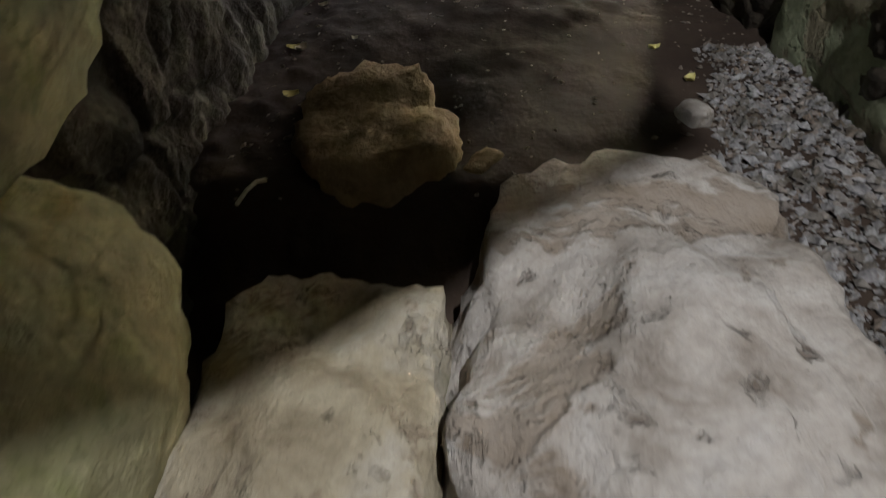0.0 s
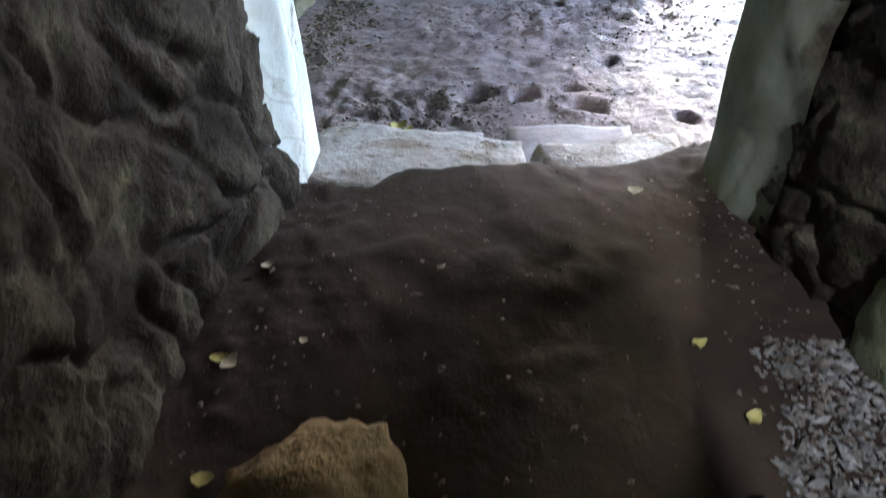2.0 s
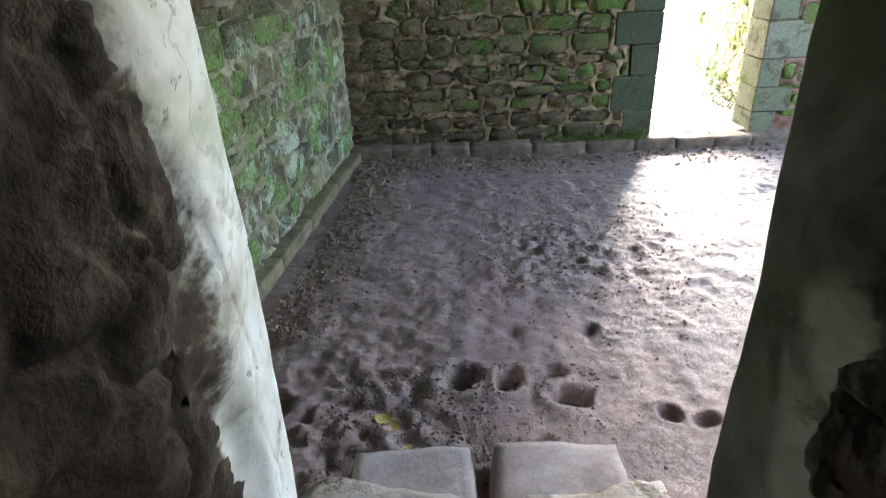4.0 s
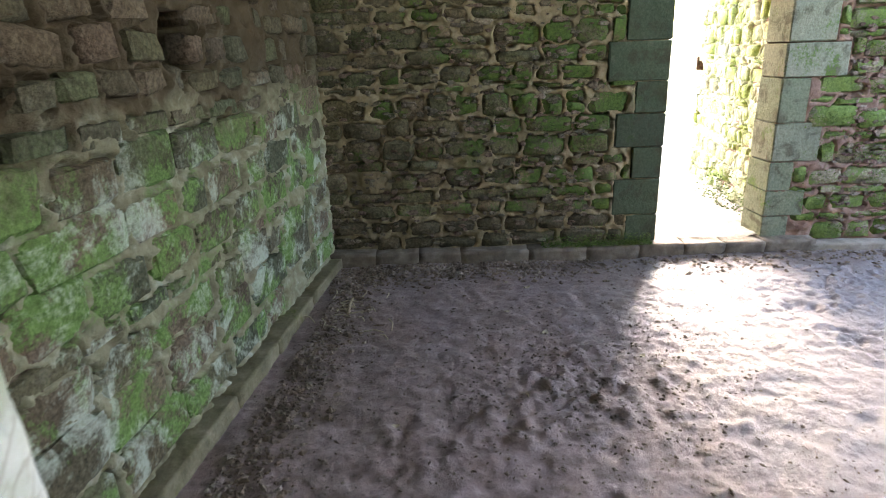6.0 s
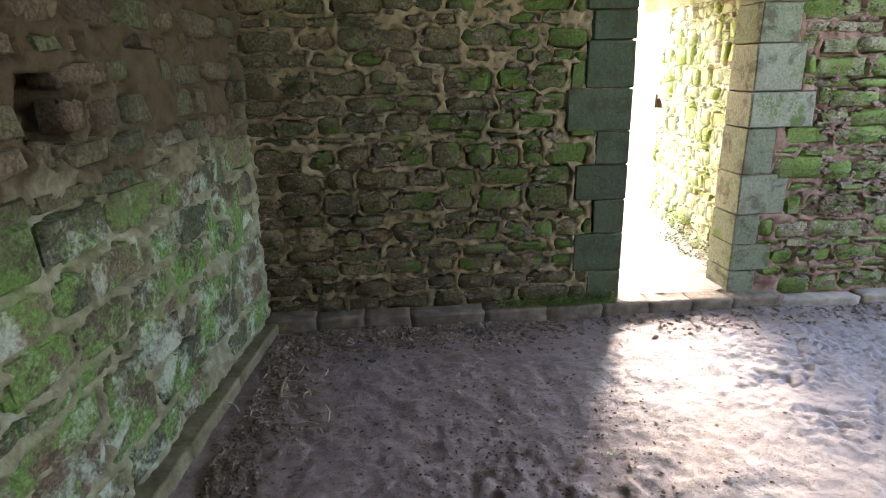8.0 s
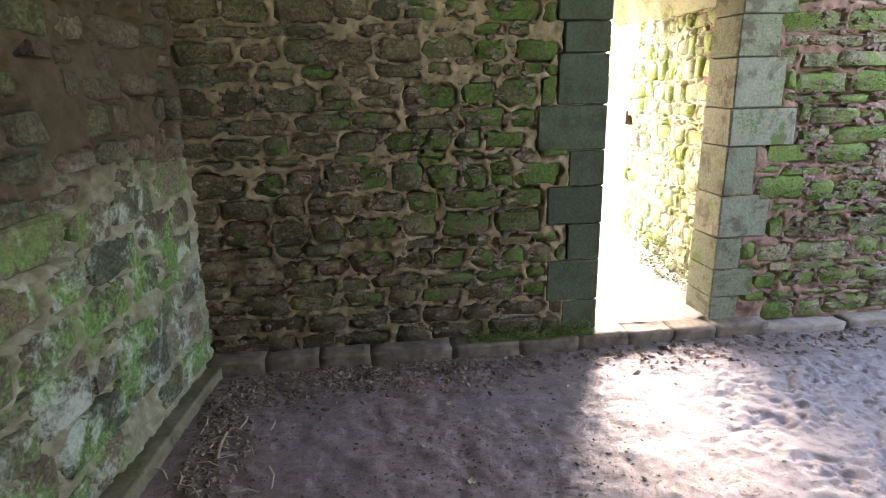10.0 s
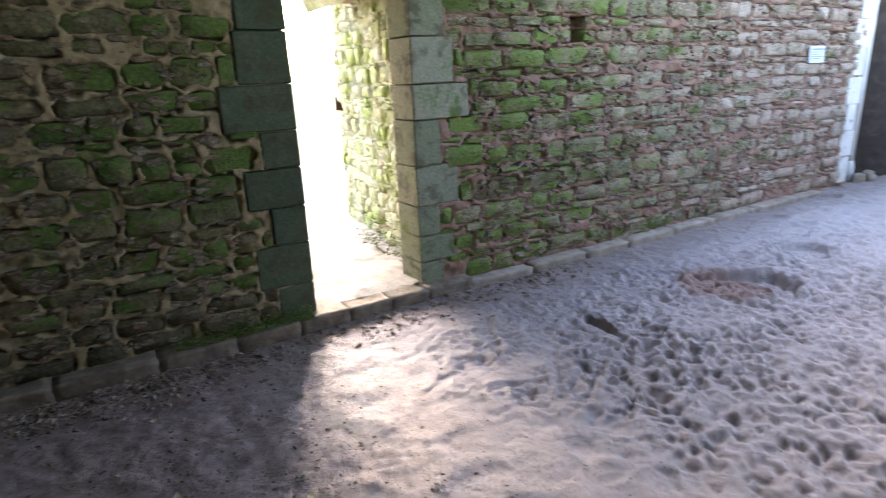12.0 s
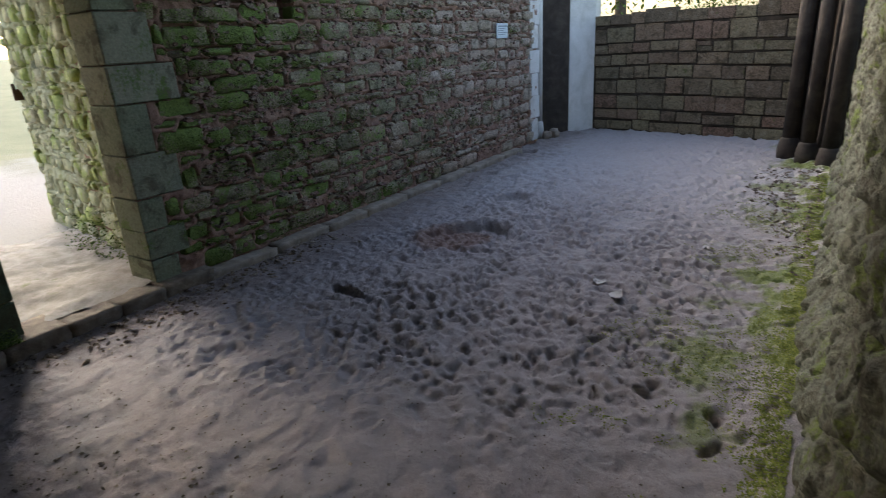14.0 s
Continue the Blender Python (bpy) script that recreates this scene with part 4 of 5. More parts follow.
def kerb_stone(x0, x1, y0, y1, z1, seed, material, turn=None):
    ob = part("kerb_stone", rock_mesh("kerb_stone", (x1 - x0, y1 - y0, z1 + 0.08), seed, material, cuts=6, square=0.97, rough=0.06, fine=0.06), kerb)
    ob.matrix_basis = turn or Matrix.Translation(((x0 + x1) / 2, (y0 + y1) / 2, (z1 - 0.08) / 2))
    return ob


r_k = random.Random(8)
u = -0.42
while u < 3.25:
    w = r_k.uniform(0.30, 0.52)
    kerb_stone(u, u + w + 0.004, YW - 0.135, YW + 0.03 if not DX0 - 0.2 < u < DX1 else YW + 0.2, 0.088 + r_k.uniform(-0.006, 0.006), int(u * 100) + 60, mat_kerb)
    u += w
u = 3.25
while u < 8.2:
    w = r_k.uniform(0.5, 0.9)
    kerb_stone(u, u + w - 0.006, YW - 0.13, YW + 0.03, 0.055 + r_k.uniform(-0.008, 0.006), int(u * 100) + 60, mat_kerb_pale)
    u += w
u = 0.06
while u < 3.5:
    w = r_k.uniform(0.45, 0.8)
    c = LA + l_dir * (u + w / 2) + l_out * 0.03 + Vector((0, 0, 0.01))
    m = Matrix.Translation(c) @ Matrix((l_dir, Vector((0, 0, 1)).cross(l_dir), Vector((0, 0, 1)))).transposed().to_4x4()
    kerb_stone(0, w - 0.004, 0, 0.125, 0.040, int(u * 100) + 900, mat_kerb_green, m)
    u += w
# sill paving of the doorway
structure("doorway_floor", grid_mesh("doorway_floor", *(lambda X, Y: (X, Y, 0.075 + 0.025 * fbm(X, Y, 0, 3, 4, 71) + 0.015 * (Y - 5.3)))(*np.meshgrid(np.arange(1.75, 3.4, 0.03), np.arange(5.28, 7.3, 0.03), indexing="ij")), mat_outer_ground), "worn earth and stone paving of the doorway", "paving")

# ---- passage ----
PZ_EDGE = 1.50


def passage_height(X, Y):
    z = 0.325 - 0.085 * smooth01(0.0, 0.9, X) + 0.010 * fbm(X, Y, 0, 3, 2, 81) + 0.003 * fbm(X, Y, 0, 18, 3, 82)
    z = z + 0.03 * np.exp(-((X - 0.45) / 0.28) ** 2) * smooth01(0.3, 1.1, Y)
    z = z - 0.05 * np.exp(-((X - 0.18) / 0.16) ** 2 - ((Y - 0.40) / 0.22) ** 2) - 0.085 * smooth01(0.24, 0.08, Y) * smooth01(0.62, 0.45, X) - 0.06 * smooth01(0.3, 0.0, Y) - 0.45 * smooth01(-0.36, -0.48, Y)
    z = z + 0.006 * np.exp(-((Y - 1.24) / 0.09) ** 2) * smooth01(0.14, 0.26, X)
    lumps = smooth01(0.2, 0.7, fbm(X, Y, 0, 5.5, 3, 86))
    z = z + 0.008 * lumps * smooth01(0.5, 0.8, Y) + 0.010 * np.abs(fbm(X, Y, 0, 26, 3, 87)) * smooth01(0.25, 0.5, np.abs(X - 0.48))
    edge = np.interp(X, (-0.4, 0.16, 0.23, 0.36, 0.5, 0.63, 0.78, 0.98, 1.4), (1.19, 1.20, 1.25, 1.285, 1.31, 1.32, 1.37, 1.46, 1.55)) + 0.012 * fbm(X, 0, 0, 9, 3, 83)
    z = np.where(Y > edge, z - np.minimum((Y - edge) * 1.6 + 6.0 * np.maximum(Y - edge - 0.03, 0) , 0.45), z)
    return z


PX, PY = np.meshgrid(np.arange(-0.4, 1.4, 0.012), np.arange(-1.9, 1.62, 0.012), indexing="ij")
PZ = passage_height(PX, PY)
structure("passage_floor", grid_mesh("passage_floor", PX, PY, PZ, mat_dirt_dark), "trodden earth floor of a low passage, darkened for its gloom", "floor")


def rubble_relief(Y, Z, seed, amp):
    """Weathered rubble: flat stone faces at uneven depths, crevices, pitted skin."""
    wy, wz = Y + 0.06 * fbm(Y, 0, Z, 5, 3, seed + 3), Z * 1.2 + 0.06 * fbm(Y, 1, Z, 5, 3, seed + 4)
    d, s = cells(wy, 0.0, wz, 5.5, seed)
    d2, s2 = cells(wy, 0.4, wz, 13.0, seed + 40)
    big = smooth01(0.02, 0.16, s - d)
    small = smooth01(0.03, 0.25, s2 - d2)
    worn = smooth01(-0.3, 0.5, fbm(Y, 0, Z, 2.2, 2, seed + 9))
    return amp * (0.6 * big + 0.12 * small * worn + 0.75 * fbm(Y, 0, Z, 3.0, 3, seed + 5) + 0.30 * fbm(Y * 1.7, 0, Z * 0.8, 11, 4, seed + 6) + 0.16 * np.abs(fbm(Y * 1.5, 0, Z, 34, 3, seed + 11)) - 0.5)


# west side of the passage: rough rubble ending in a smooth limewashed arris
Yg, Zg = np.meshgrid(np.arange(-0.12, 1.32, 0.009), np.arange(0.05, 2.0, 0.009), indexing="ij")
Xl = -0.085 + rubble_relief(Yg, Zg, 51, 0.030) + 0.070 * smooth01(0.75, 1.1, Yg) - 0.03 * smooth01(1.18, 1.30, Yg)
passage_w = structure("passage_wall_west", grid_mesh("passage_wall_west", Xl, Yg, Zg, mat_passage_wall), "rough rubble side of the passage, darkened for its gloom", "wall")
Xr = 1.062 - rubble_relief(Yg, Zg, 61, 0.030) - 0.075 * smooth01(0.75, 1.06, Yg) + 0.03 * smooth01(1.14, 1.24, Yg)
passage_e = structure("passage_wall_east", grid_mesh("passage_wall_east", Xr, Yg, Zg, mat_passage_wall, flip=True), "rough rubble side of the passage with green patches, darkened for its gloom", "wall")

# a smoother limewashed stretch low on the east side, thinning out into the rubble
Yp, Zp = np.meshgrid(np.arange(-0.1, 0.86, 0.014), np.arange(0.12, 1.2, 0.014), indexing="ij")
wear = smooth01(0.0, 0.10, np.minimum(np.minimum(Yp + 0.1, 0.86 - Yp), 1.2 - Zp) + 0.05 * fbm(Yp, 0, Zp, 6, 3, 131))
part("limewash", grid_mesh("limewash", 1.10 - 0.065 * wear - 0.012 * fbm(Yp, 0, Zp, 4, 3, 133) - 0.004 * fbm(Yp, 0, Zp, 22, 3, 134), Yp, Zp, mat_green_lime, flip=True), passage_e, "greenish worn limewash over rubble")


def jamb_sheet(x_arris, y_arris, side, seed):
    """A rounded, uneven limewashed arris; side -1: west, +1: east."""
    s, z = np.meshgrid(np.linspace(0, 1, 64), np.arange(0.12, 2.3, 0.013), indexing="ij")
    # plan: along the passage, round the corner, along the room's wall
    y = np.where(s < 0.72, y_arris - 0.34 * (0.72 - s) / 0.72, y_arris)
    x = np.where(s < 0.72, 0.0, (s - 0.72) / 0.28 * 0.35) * side
    rnd = np.exp(-((s - 0.72) / 0.10) ** 2) * 0.034
    wob = 0.010 * fbm(0, 0, z, 3.2, 2, seed) + 0.004 * fbm(0, 0, z, 12, 2, seed + 1) * np.exp(-((s - 0.72) / 0.1) ** 2) + 0.003 * fbm(y * 1.2, 0, z, 4, 3, seed + 2)
    d, s2 = cells(y * 0.8, 0.3, z * 0.6, 4.0, seed + 7)
    crack = 0.010 * (1 - smooth01(0.0, 0.018, s2 - d)) * smooth01(0.0, 0.4, fbm(y, 0, z, 2, 2, seed + 12))
    ragged = 0.045 * smooth01(0.30, 0.0, s + 0.10 * fbm(y, 0, z, 5, 3, seed + 9))
    x = x_arris + x + side * (rnd + wob + crack + ragged)
    y = y - rnd + 0.003 * fbm(s, 1, z, 4, 3, seed + 5)
    return x, y, z


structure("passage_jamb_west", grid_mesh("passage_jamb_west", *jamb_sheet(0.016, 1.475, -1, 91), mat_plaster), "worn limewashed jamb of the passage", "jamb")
structure("passage_jamb_east", grid_mesh("passage_jamb_east", *jamb_sheet(0.942, 1.415, 1, 95), mat_plaster_shaded, flip=True), "worn limewashed jamb with cracks", "jamb")
# unseen; its height is chosen to hold back light from the room
structure("passage_roof", box_mesh("passage_roof", (-0.4, -0.1, 1.80), (1.4, 1.40, 2.3), mat_ceiling), "unseen roof of the passage, set low against the room's light", "ceiling")


def stone_thing(name, label, category, centre, size, seed, material, turn=0.0, tilt=(0, 0), **kw):
    ob = new(name, rock_mesh(name, size, seed, material, **kw))
    ob.matrix_world = pose(*centre, tilt[0], tilt[1], turn)
    return tagged(ob, label, category, group={"boulder": "boulders of the entrance jamb", "pale_block": "pale blocks of the entrance", "step_slab": "steps into the room"}.get(name, ""))


# sill and steps down to the room
stone_thing("sill_stone", "pale worn sill stone at the end of the passage", "sill", (0.235, 1.355, 0.205), (0.60, 0.34, 0.20), 101, mat_pale_rock, -11, (-2, 2), cuts=12, square=0.66, rough=0.12, fine=0.06)
stone_thing("sill_stone", "small worn sill stone at the passage end", "sill", (0.775, 1.455, 0.135), (0.44, 0.22, 0.20), 111, mat_pale_rock, 6, (-3, 1), cuts=9, square=0.62, rough=0.14, fine=0.06)
stone_thing("step_slab", "grey worn step slab with rounded edges", "step", (0.25, 1.71, 0.035), (0.40, 0.26, 0.13), 102, mat_slab, 2, cuts=10, square=0.80, rough=0.09, fine=0.05)
stone_thing("step_slab", "grey worn step slab with rounded edges", "step", (0.70, 1.69, 0.045), (0.42, 0.28, 0.15), 103, mat_slab, -3, cuts=10, square=0.80, rough=0.09, fine=0.05)
# boulder lying in the passage, blocks of the broken entrance
stone_thing("rock", "ochre rough block lying on dark earth", "rock", (0.18, 0.405, 0.255), (0.29, 0.40, 0.19), 124, mat_brown_rock, 14, cuts=14, square=0.30, rough=0.22, fine=0.14)
stone_thing("pale_block", "large pale worn stone block, pitted", "stone", (0.565, -0.055, 0.145), (0.50, 0.74, 0.38), 105, mat_pale_rock, -6, cuts=20, square=0.40, rough=0.18, fine=0.09)
stone_thing("pale_block", "pale worn stone block with an ochre mossy end", "stone", (0.165, -0.17, 0.17), (0.33, 0.48, 0.27), 106, mat_pale_mossy, -6, cuts=18, square=0.46, rough=0.20, fine=0.09)
stone_thing("boulder", "smooth olive-stained rounded boulder in a rough jamb", "boulder", (-0.12, -0.22, 0.40), (0.36, 0.40, 0.36), 107, mat_green_rock, 0, cuts=14, square=0.24, rough=0.08, fine=0.03)
stone_thing("boulder", "smooth grey-green rounded boulder in a rough jamb", "boulder", (-0.125, -0.10, 0.72), (0.36, 0.44, 0.34), 108, mat_green_rock, 10, cuts=14, square=0.30, rough=0.08, fine=0.03)
stone_thing("boulder", "smooth grey-green rounded boulder in a rough jamb", "boulder", (-0.18, -0.14, 1.06), (0.36, 0.46, 0.40), 109, mat_green_rock, -20, cuts=14, square=0.4, rough=0.08, fine=0.02)

for x, y, l, sd in ((9.52, 5.22, 0.20, 301), (9.68, 5.16, 0.15, 302), (9.84, 5.24, 0.13, 303)):
    stone_thing("loose_stone", "loose pale stone lying at the door jamb", "stone", (x, y, 0.055), (l, l * 0.7, 0.13), sd, mat_kerb_pale, 30 * sd, cuts=6, square=0.5, rough=0.2)
stone_thing("small_stone", "small ochre stone on dark passage earth", "stone", (0.375, 0.30, 0.275), (0.045, 0.085, 0.04), 120, mat_brown_rock, -35, cuts=4, square=0.5, rough=0.2)
stone_thing("small_stone", "small pale stone at the gravel's edge", "stone", (0.768, 0.467, 0.262), (0.05, 0.06, 0.04), 121, mat_pale_rock, 20, cuts=4, square=0.5, rough=0.2)

# ---- unseen entrance space, added: walls and roof around a lamp, a skewed block for shade ----
structure("entrance_wall_back", box_mesh("entrance_wall_back", (-1.7, -2.2, -0.5), (1.7, -2.0, 2.5), mat_passage_wall), "unseen wall that closes the entrance behind", "wall")
structure("entrance_wall_east", box_mesh("entrance_wall_east", (1.4, -2.0, -0.5), (1.7, -0.4, 2.25), mat_passage_wall), "unseen wall that closes the entrance at its side", "wall")
structure("entrance_wall_west", box_mesh("entrance_wall_west", (-1.75, -2.0, -0.5), (-1.45, -0.4, 2.25), mat_passage_wall), "unseen wall that closes the entrance at its side", "wall")
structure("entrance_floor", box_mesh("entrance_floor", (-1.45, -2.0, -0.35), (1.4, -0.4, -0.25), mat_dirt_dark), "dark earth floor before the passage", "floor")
e_roof = structure("entrance_roof", box_mesh("entrance_roof", (-1.75, -2.2, 2.25), (0.82, -0.1, 2.5), mat_ceiling), "unseen roof over the entrance with a hole for the lamp", "ceiling")
part("roof_slab", box_mesh("roof_slab", (0.98, -2.2, 2.25), (1.7, -0.1, 2.5), mat_ceiling), e_roof)
part("roof_slab", box_mesh("roof_slab", (0.82, -2.2, 2.25), (0.98, -0.98, 2.5), mat_ceiling), e_roof)
part("roof_slab", box_mesh("roof_slab", (0.82, -0.82, 2.25), (0.98, -0.1, 2.5), mat_ceiling), e_roof)
# the floor's line of shade runs from (0.05, -0.21) to (0.58, 0.20): the added block's edge lies between it and the lamp
SHADE_BLOCK_Z = 1.28
k_l = (2.245 - SHADE_BLOCK_Z) / (2.245 - 0.32)
la = Vector((0.90, -0.90)) + (Vector((0.05, -0.21)) - Vector((0.90, -0.90))) * k_l
lb = Vector((0.90, -0.90)) + (Vector((0.58, 0.20)) - Vector((0.90, -0.90))) * k_l
ld = (lb - la).normalized()
ln = Vector((-ld.y, ld.x))
p0, p1 = la - ld * 1.6, lb + ld * 0.12
structure("entrance_shade_block", prism_mesh("entrance_shade_block", [(p0.x, p0.y), (p1.x, p1.y), (p1.x + ln.x * 0.22, p1.y + ln.y * 0.22), (p0.x + ln.x * 0.22, p0.y + ln.y * 0.22)], SHADE_BLOCK_Z, 2.25, mat_passage_wall), "unseen block that casts the line of shade across the entrance", "lintel")

# ---- outdoors ----
G, H_ = np.meshgrid(np.concatenate([np.arange(-60, -2, 4.0), np.arange(-2, 14, 0.4), np.arange(14, 90, 4.0)]), np.concatenate([np.arange(7.2, 14, 0.3), np.arange(14, 120, 4.0)]), indexing="ij")
structure("ground", grid_mesh("ground", G, H_, 0.06 + 0.10 * fbm(G, H_, 0, 0.3, 3, 201) + 0.02 * (H_ - 7.2), mat_meadow), "pale trodden path and rough sunlit grass beyond the doorway", "ground")
G, H_ = np.meshgrid(np.arange(10.6, 120, 3.0), np.arange(-60, 7.2, 3.0), indexing="ij")
structure("ground_east", grid_mesh("ground_east", G, H_, -0.1 + 0.10 * fbm(G, H_, 0, 0.3, 3, 202), mat_grass), "rough grass beyond the far wall", "ground")


# ---- loose stuff on the ground ----
def chips(name, places, material, seed, flat=0.6):
    """Many small angular stones joined into one mesh: places of (x, y, z, size)."""
    r = random.Random(seed)
    verts, faces = [], []
    octa = [(1, 0, 0), (0, 1, 0), (-1, 0, 0), (0, -1, 0), (0, 0, 1), (0, 0, -1)]
    fo = [(0, 1, 4), (1, 2, 4), (2, 3, 4), (3, 0, 4), (1, 0, 5), (2, 1, 5), (3, 2, 5), (0, 3, 5)]
    for x, y, z, s in places:
        a, b = r.uniform(0, 6.3), len(verts)
        sx, sy, sz = s * r.uniform(0.6, 1.2), s * r.uniform(0.4, 0.9), s * flat * r.uniform(0.4, 0.9)
        tip = r.uniform(-0.5, 0.5)
        for px, py, pz in octa:
            px, py, pz = px + r.uniform(-0.3, 0.3), py + r.uniform(-0.3, 0.3), pz + tip * px
            verts.append((x + (px * sx) * math.cos(a) - (py * sy) * math.sin(a), y + (px * sx) * math.sin(a) + (py * sy) * math.cos(a), z + pz * sz))
        faces += [tuple(b + i for i in f) for f in fo]
    ob = new(name, mesh_from(name, verts, faces, material, smooth=False))
    return ob


def passage_z(x, y):
    return float(passage_height(np.array([[x]]), np.array([[y]]))[0, 0])


r_s = random.Random(77)
mat_chip = rubble_material("grey_gravel_chips", [(0.12, 0.10, 0.09), (0.26, 0.24, 0.23), (0.20, 0.14, 0.11), (0.42, 0.42, 0.44), (0.28, 0.27, 0.29), (0.44, 0.44, 0.46), (0.16, 0.14, 0.13)], -0.3, MOSS_DARK, by_island=True)
mat_crumb = rubble_material("brown_crumbs", [(0.12, 0.09, 0.075), (0.20, 0.15, 0.13), (0.15, 0.115, 0.10), (0.30, 0.24, 0.20), (0.10, 0.075, 0.06), (0.17, 0.12, 0.10)], -0.3, MOSS_DARK, by_island=True)
mat_litter = rubble_material("brown_litter", [(0.16, 0.10, 0.07), (0.28, 0.19, 0.13), (0.10, 0.06, 0.045), (0.36, 0.26, 0.19), (0.20, 0.13, 0.10), (0.50, 0.42, 0.34), (0.13, 0.085, 0.06)], -0.3, MOSS_DARK, by_island=True)
pl = []
for _ in range(8500):
    x, y = r_s.uniform(0.66, 1.08), r_s.uniform(-0.15, 0.80)
    edge = x - 0.72 - 0.10 * abs(y - 0.2) - 0.35 * max(0.0, y - 0.42) + 0.07 * float(fbm(x, y, 0, 9, 3, 88))
    if r_s.random() < min(1.0, max(0.0, edge / 0.06)):
        s = r_s.uniform(0.003, 0.008) if r_s.random() < 0.86 else r_s.uniform(0.008, 0.018)
        pl.append((x, y, passage_z(x, y) + s * 0.3, s))
tagged(chips("gravel", pl, mat_chip, 1, 0.95), "loose grey gravel on the passage floor", "gravel", kind="stuff")
pl = []
for _ in range(2600):
    x, y = r_s.uniform(-0.05, 1.0), r_s.uniform(0.2, 1.3)
    edge = min(x + 0.1, 1.05 - x)
    if r_s.random() < 0.15 + 0.6 * math.exp(-(edge / 0.15) ** 2):
        s = r_s.uniform(0.002, 0.007) if r_s.random() < 0.9 else r_s.uniform(0.007, 0.013)
        pl.append((x, y, passage_z(x, y) + s * 0.2, s))
tagged(chips("crumbs", pl, mat_crumb, 2), "small stone crumbs on dark passage earth", "crumbs", kind="stuff")
pl = []
for _ in range(6000):
    if r_s.random() < 0.75:
        x = r_s.uniform(-0.35, 4.5)
        y = 5.11 - abs(r_s.gauss(0, 0.17)) - 0.3 * max(0, 0.6 - x) * r_s.random()
        if r_s.random() > 0.22 + 0.78 * smooth01(1.9, 0.9, x):
            continue
    else:
        y = r_s.uniform(2.6, 5.1)
        x = left_x(y) + 0.2 + abs(r_s.gauss(0, 0.14))
    s = r_s.uniform(0.009, 0.020) if r_s.random() < 0.8 else r_s.uniform(0.018, 0.034)
    pl.append((x, y, ground_at(x, y) + s * 0.25, s))
tagged(chips("wall_foot_debris", pl, mat_litter, 3), "brown chips and leaf bits along the kerb", "debris", kind="stuff")
pl = []
for _ in range(1500):
    x, y = r_s.uniform(-0.1, 0.95), r_s.uniform(1.75, 2.35)
    if r_s.random() > 1.1 - 0.75 * smooth01(0.2, 0.8, x):
        continue
    s = r_s.uniform(0.004, 0.014)
    pl.append((x, y, ground_at(x, y) + s * 0.2, s))
for _ in range(1300):
    x, y, s = r_s.gauss(1.0, 0.55), r_s.gauss(3.4, 0.5), r_s.uniform(0.005, 0.016)
    pl.append((x, y, ground_at(x, y) + s * 0.1, s))
for _ in range(7000):
    x, y = r_s.uniform(-0.6, 7.0), r_s.uniform(1.55, 5.0)
    s = r_s.uniform(0.002, 0.008)
    pl.append((x, y, ground_at(x, y) + s * 0.15, s))
tagged(chips("floor_grit", pl, mat_crumb, 4), "stone grit scattered over the earth floor", "grit", kind="stuff")
pl = []
for _ in range(900):
    x, y = r_s.uniform(5.0, 8.3), r_s.uniform(1.5, 2.2)
    if y > 1.62 + 0.45 * smooth01(5.0, 7.5, x) + r_s.uniform(-0.1, 0.1):
        continue
    s = r_s.uniform(0.008, 0.030)
    pl.append((x, y, ground_at(x, y) + s * 0.2, s))
tagged(chips("broken_stone", pl, mat_crumb, 5), "broken stone lying at the pier's foot", "rubble", kind="stuff")


# ---- moss tufts on the walls ----
def tufts(name, places, seed, tint):
    """Leafy specks of moss joined into one mesh: places of (x, y, z, size) on a wall that faces -y."""
    r = random.Random(seed)
    verts, faces = [], []
    for x, y, z, s in places:
        b = len(verts)
        a, t = r.uniform(0, 6.3), r.uniform(0.3, 1.2)
        c, d = math.cos(a) * s, math.sin(a) * s
        verts += [(x - c, y, z - d * 0.6), (x + d * 0.5, y - s * t, z + c * 0.3), (x + c, y - s * 0.3, z + d * 0.6), (x - d * 0.5, y - s * 0.1, z - c * 0.3 - s * 0.5)]
        faces += [(b, b + 1, b + 2), (b, b + 2, b + 3)]
    return new(name, mesh_from(name, verts, faces, tint, smooth=False))


def moss_material(name, low, high):
    k = Mat(name, 0.95)
    col = k.mix(k.island(), low, high)
    return k.color(col)


mat_moss = moss_material("bright_moss", (0.05, 0.085, 0.018), (0.17, 0.24, 0.06))
mat_moss_gold = moss_material("yellow_green_moss", (0.08, 0.10, 0.02), (0.24, 0.27, 0.06))
mat_moss_dim = moss_material("dark_moss", (0.02, 0.035, 0.008), (0.09, 0.13, 0.03))
r_m = random.Random(5)
pl = []
for u_, z_, w_, h_ in east_places:
    x0 = DX1 + u_
    if z_ > 2.0 or r_m.random() > 0.75 * math.exp(-(u_ / 3.2) ** 2) + 0.04:
        continue
    n_t = int(w_ * h_ * 5200)
    cx, cz = x0 + r_m.uniform(0.2, 0.8) * w_, z_ + r_m.uniform(0.25, 0.7) * h_
    for _ in range(n_t):
        pl.append((cx + r_m.gauss(0, 0.26) * w_, YW - 0.012 - r_m.random() * 0.012, cz + r_m.gauss(0, 0.26) * h_, r_m.uniform(0.004, 0.011)))
tagged(tufts("wall_moss", pl, 6, mat_moss), "bright green moss tufts on the pinkish rubble", "moss", kind="stuff")
pl = []
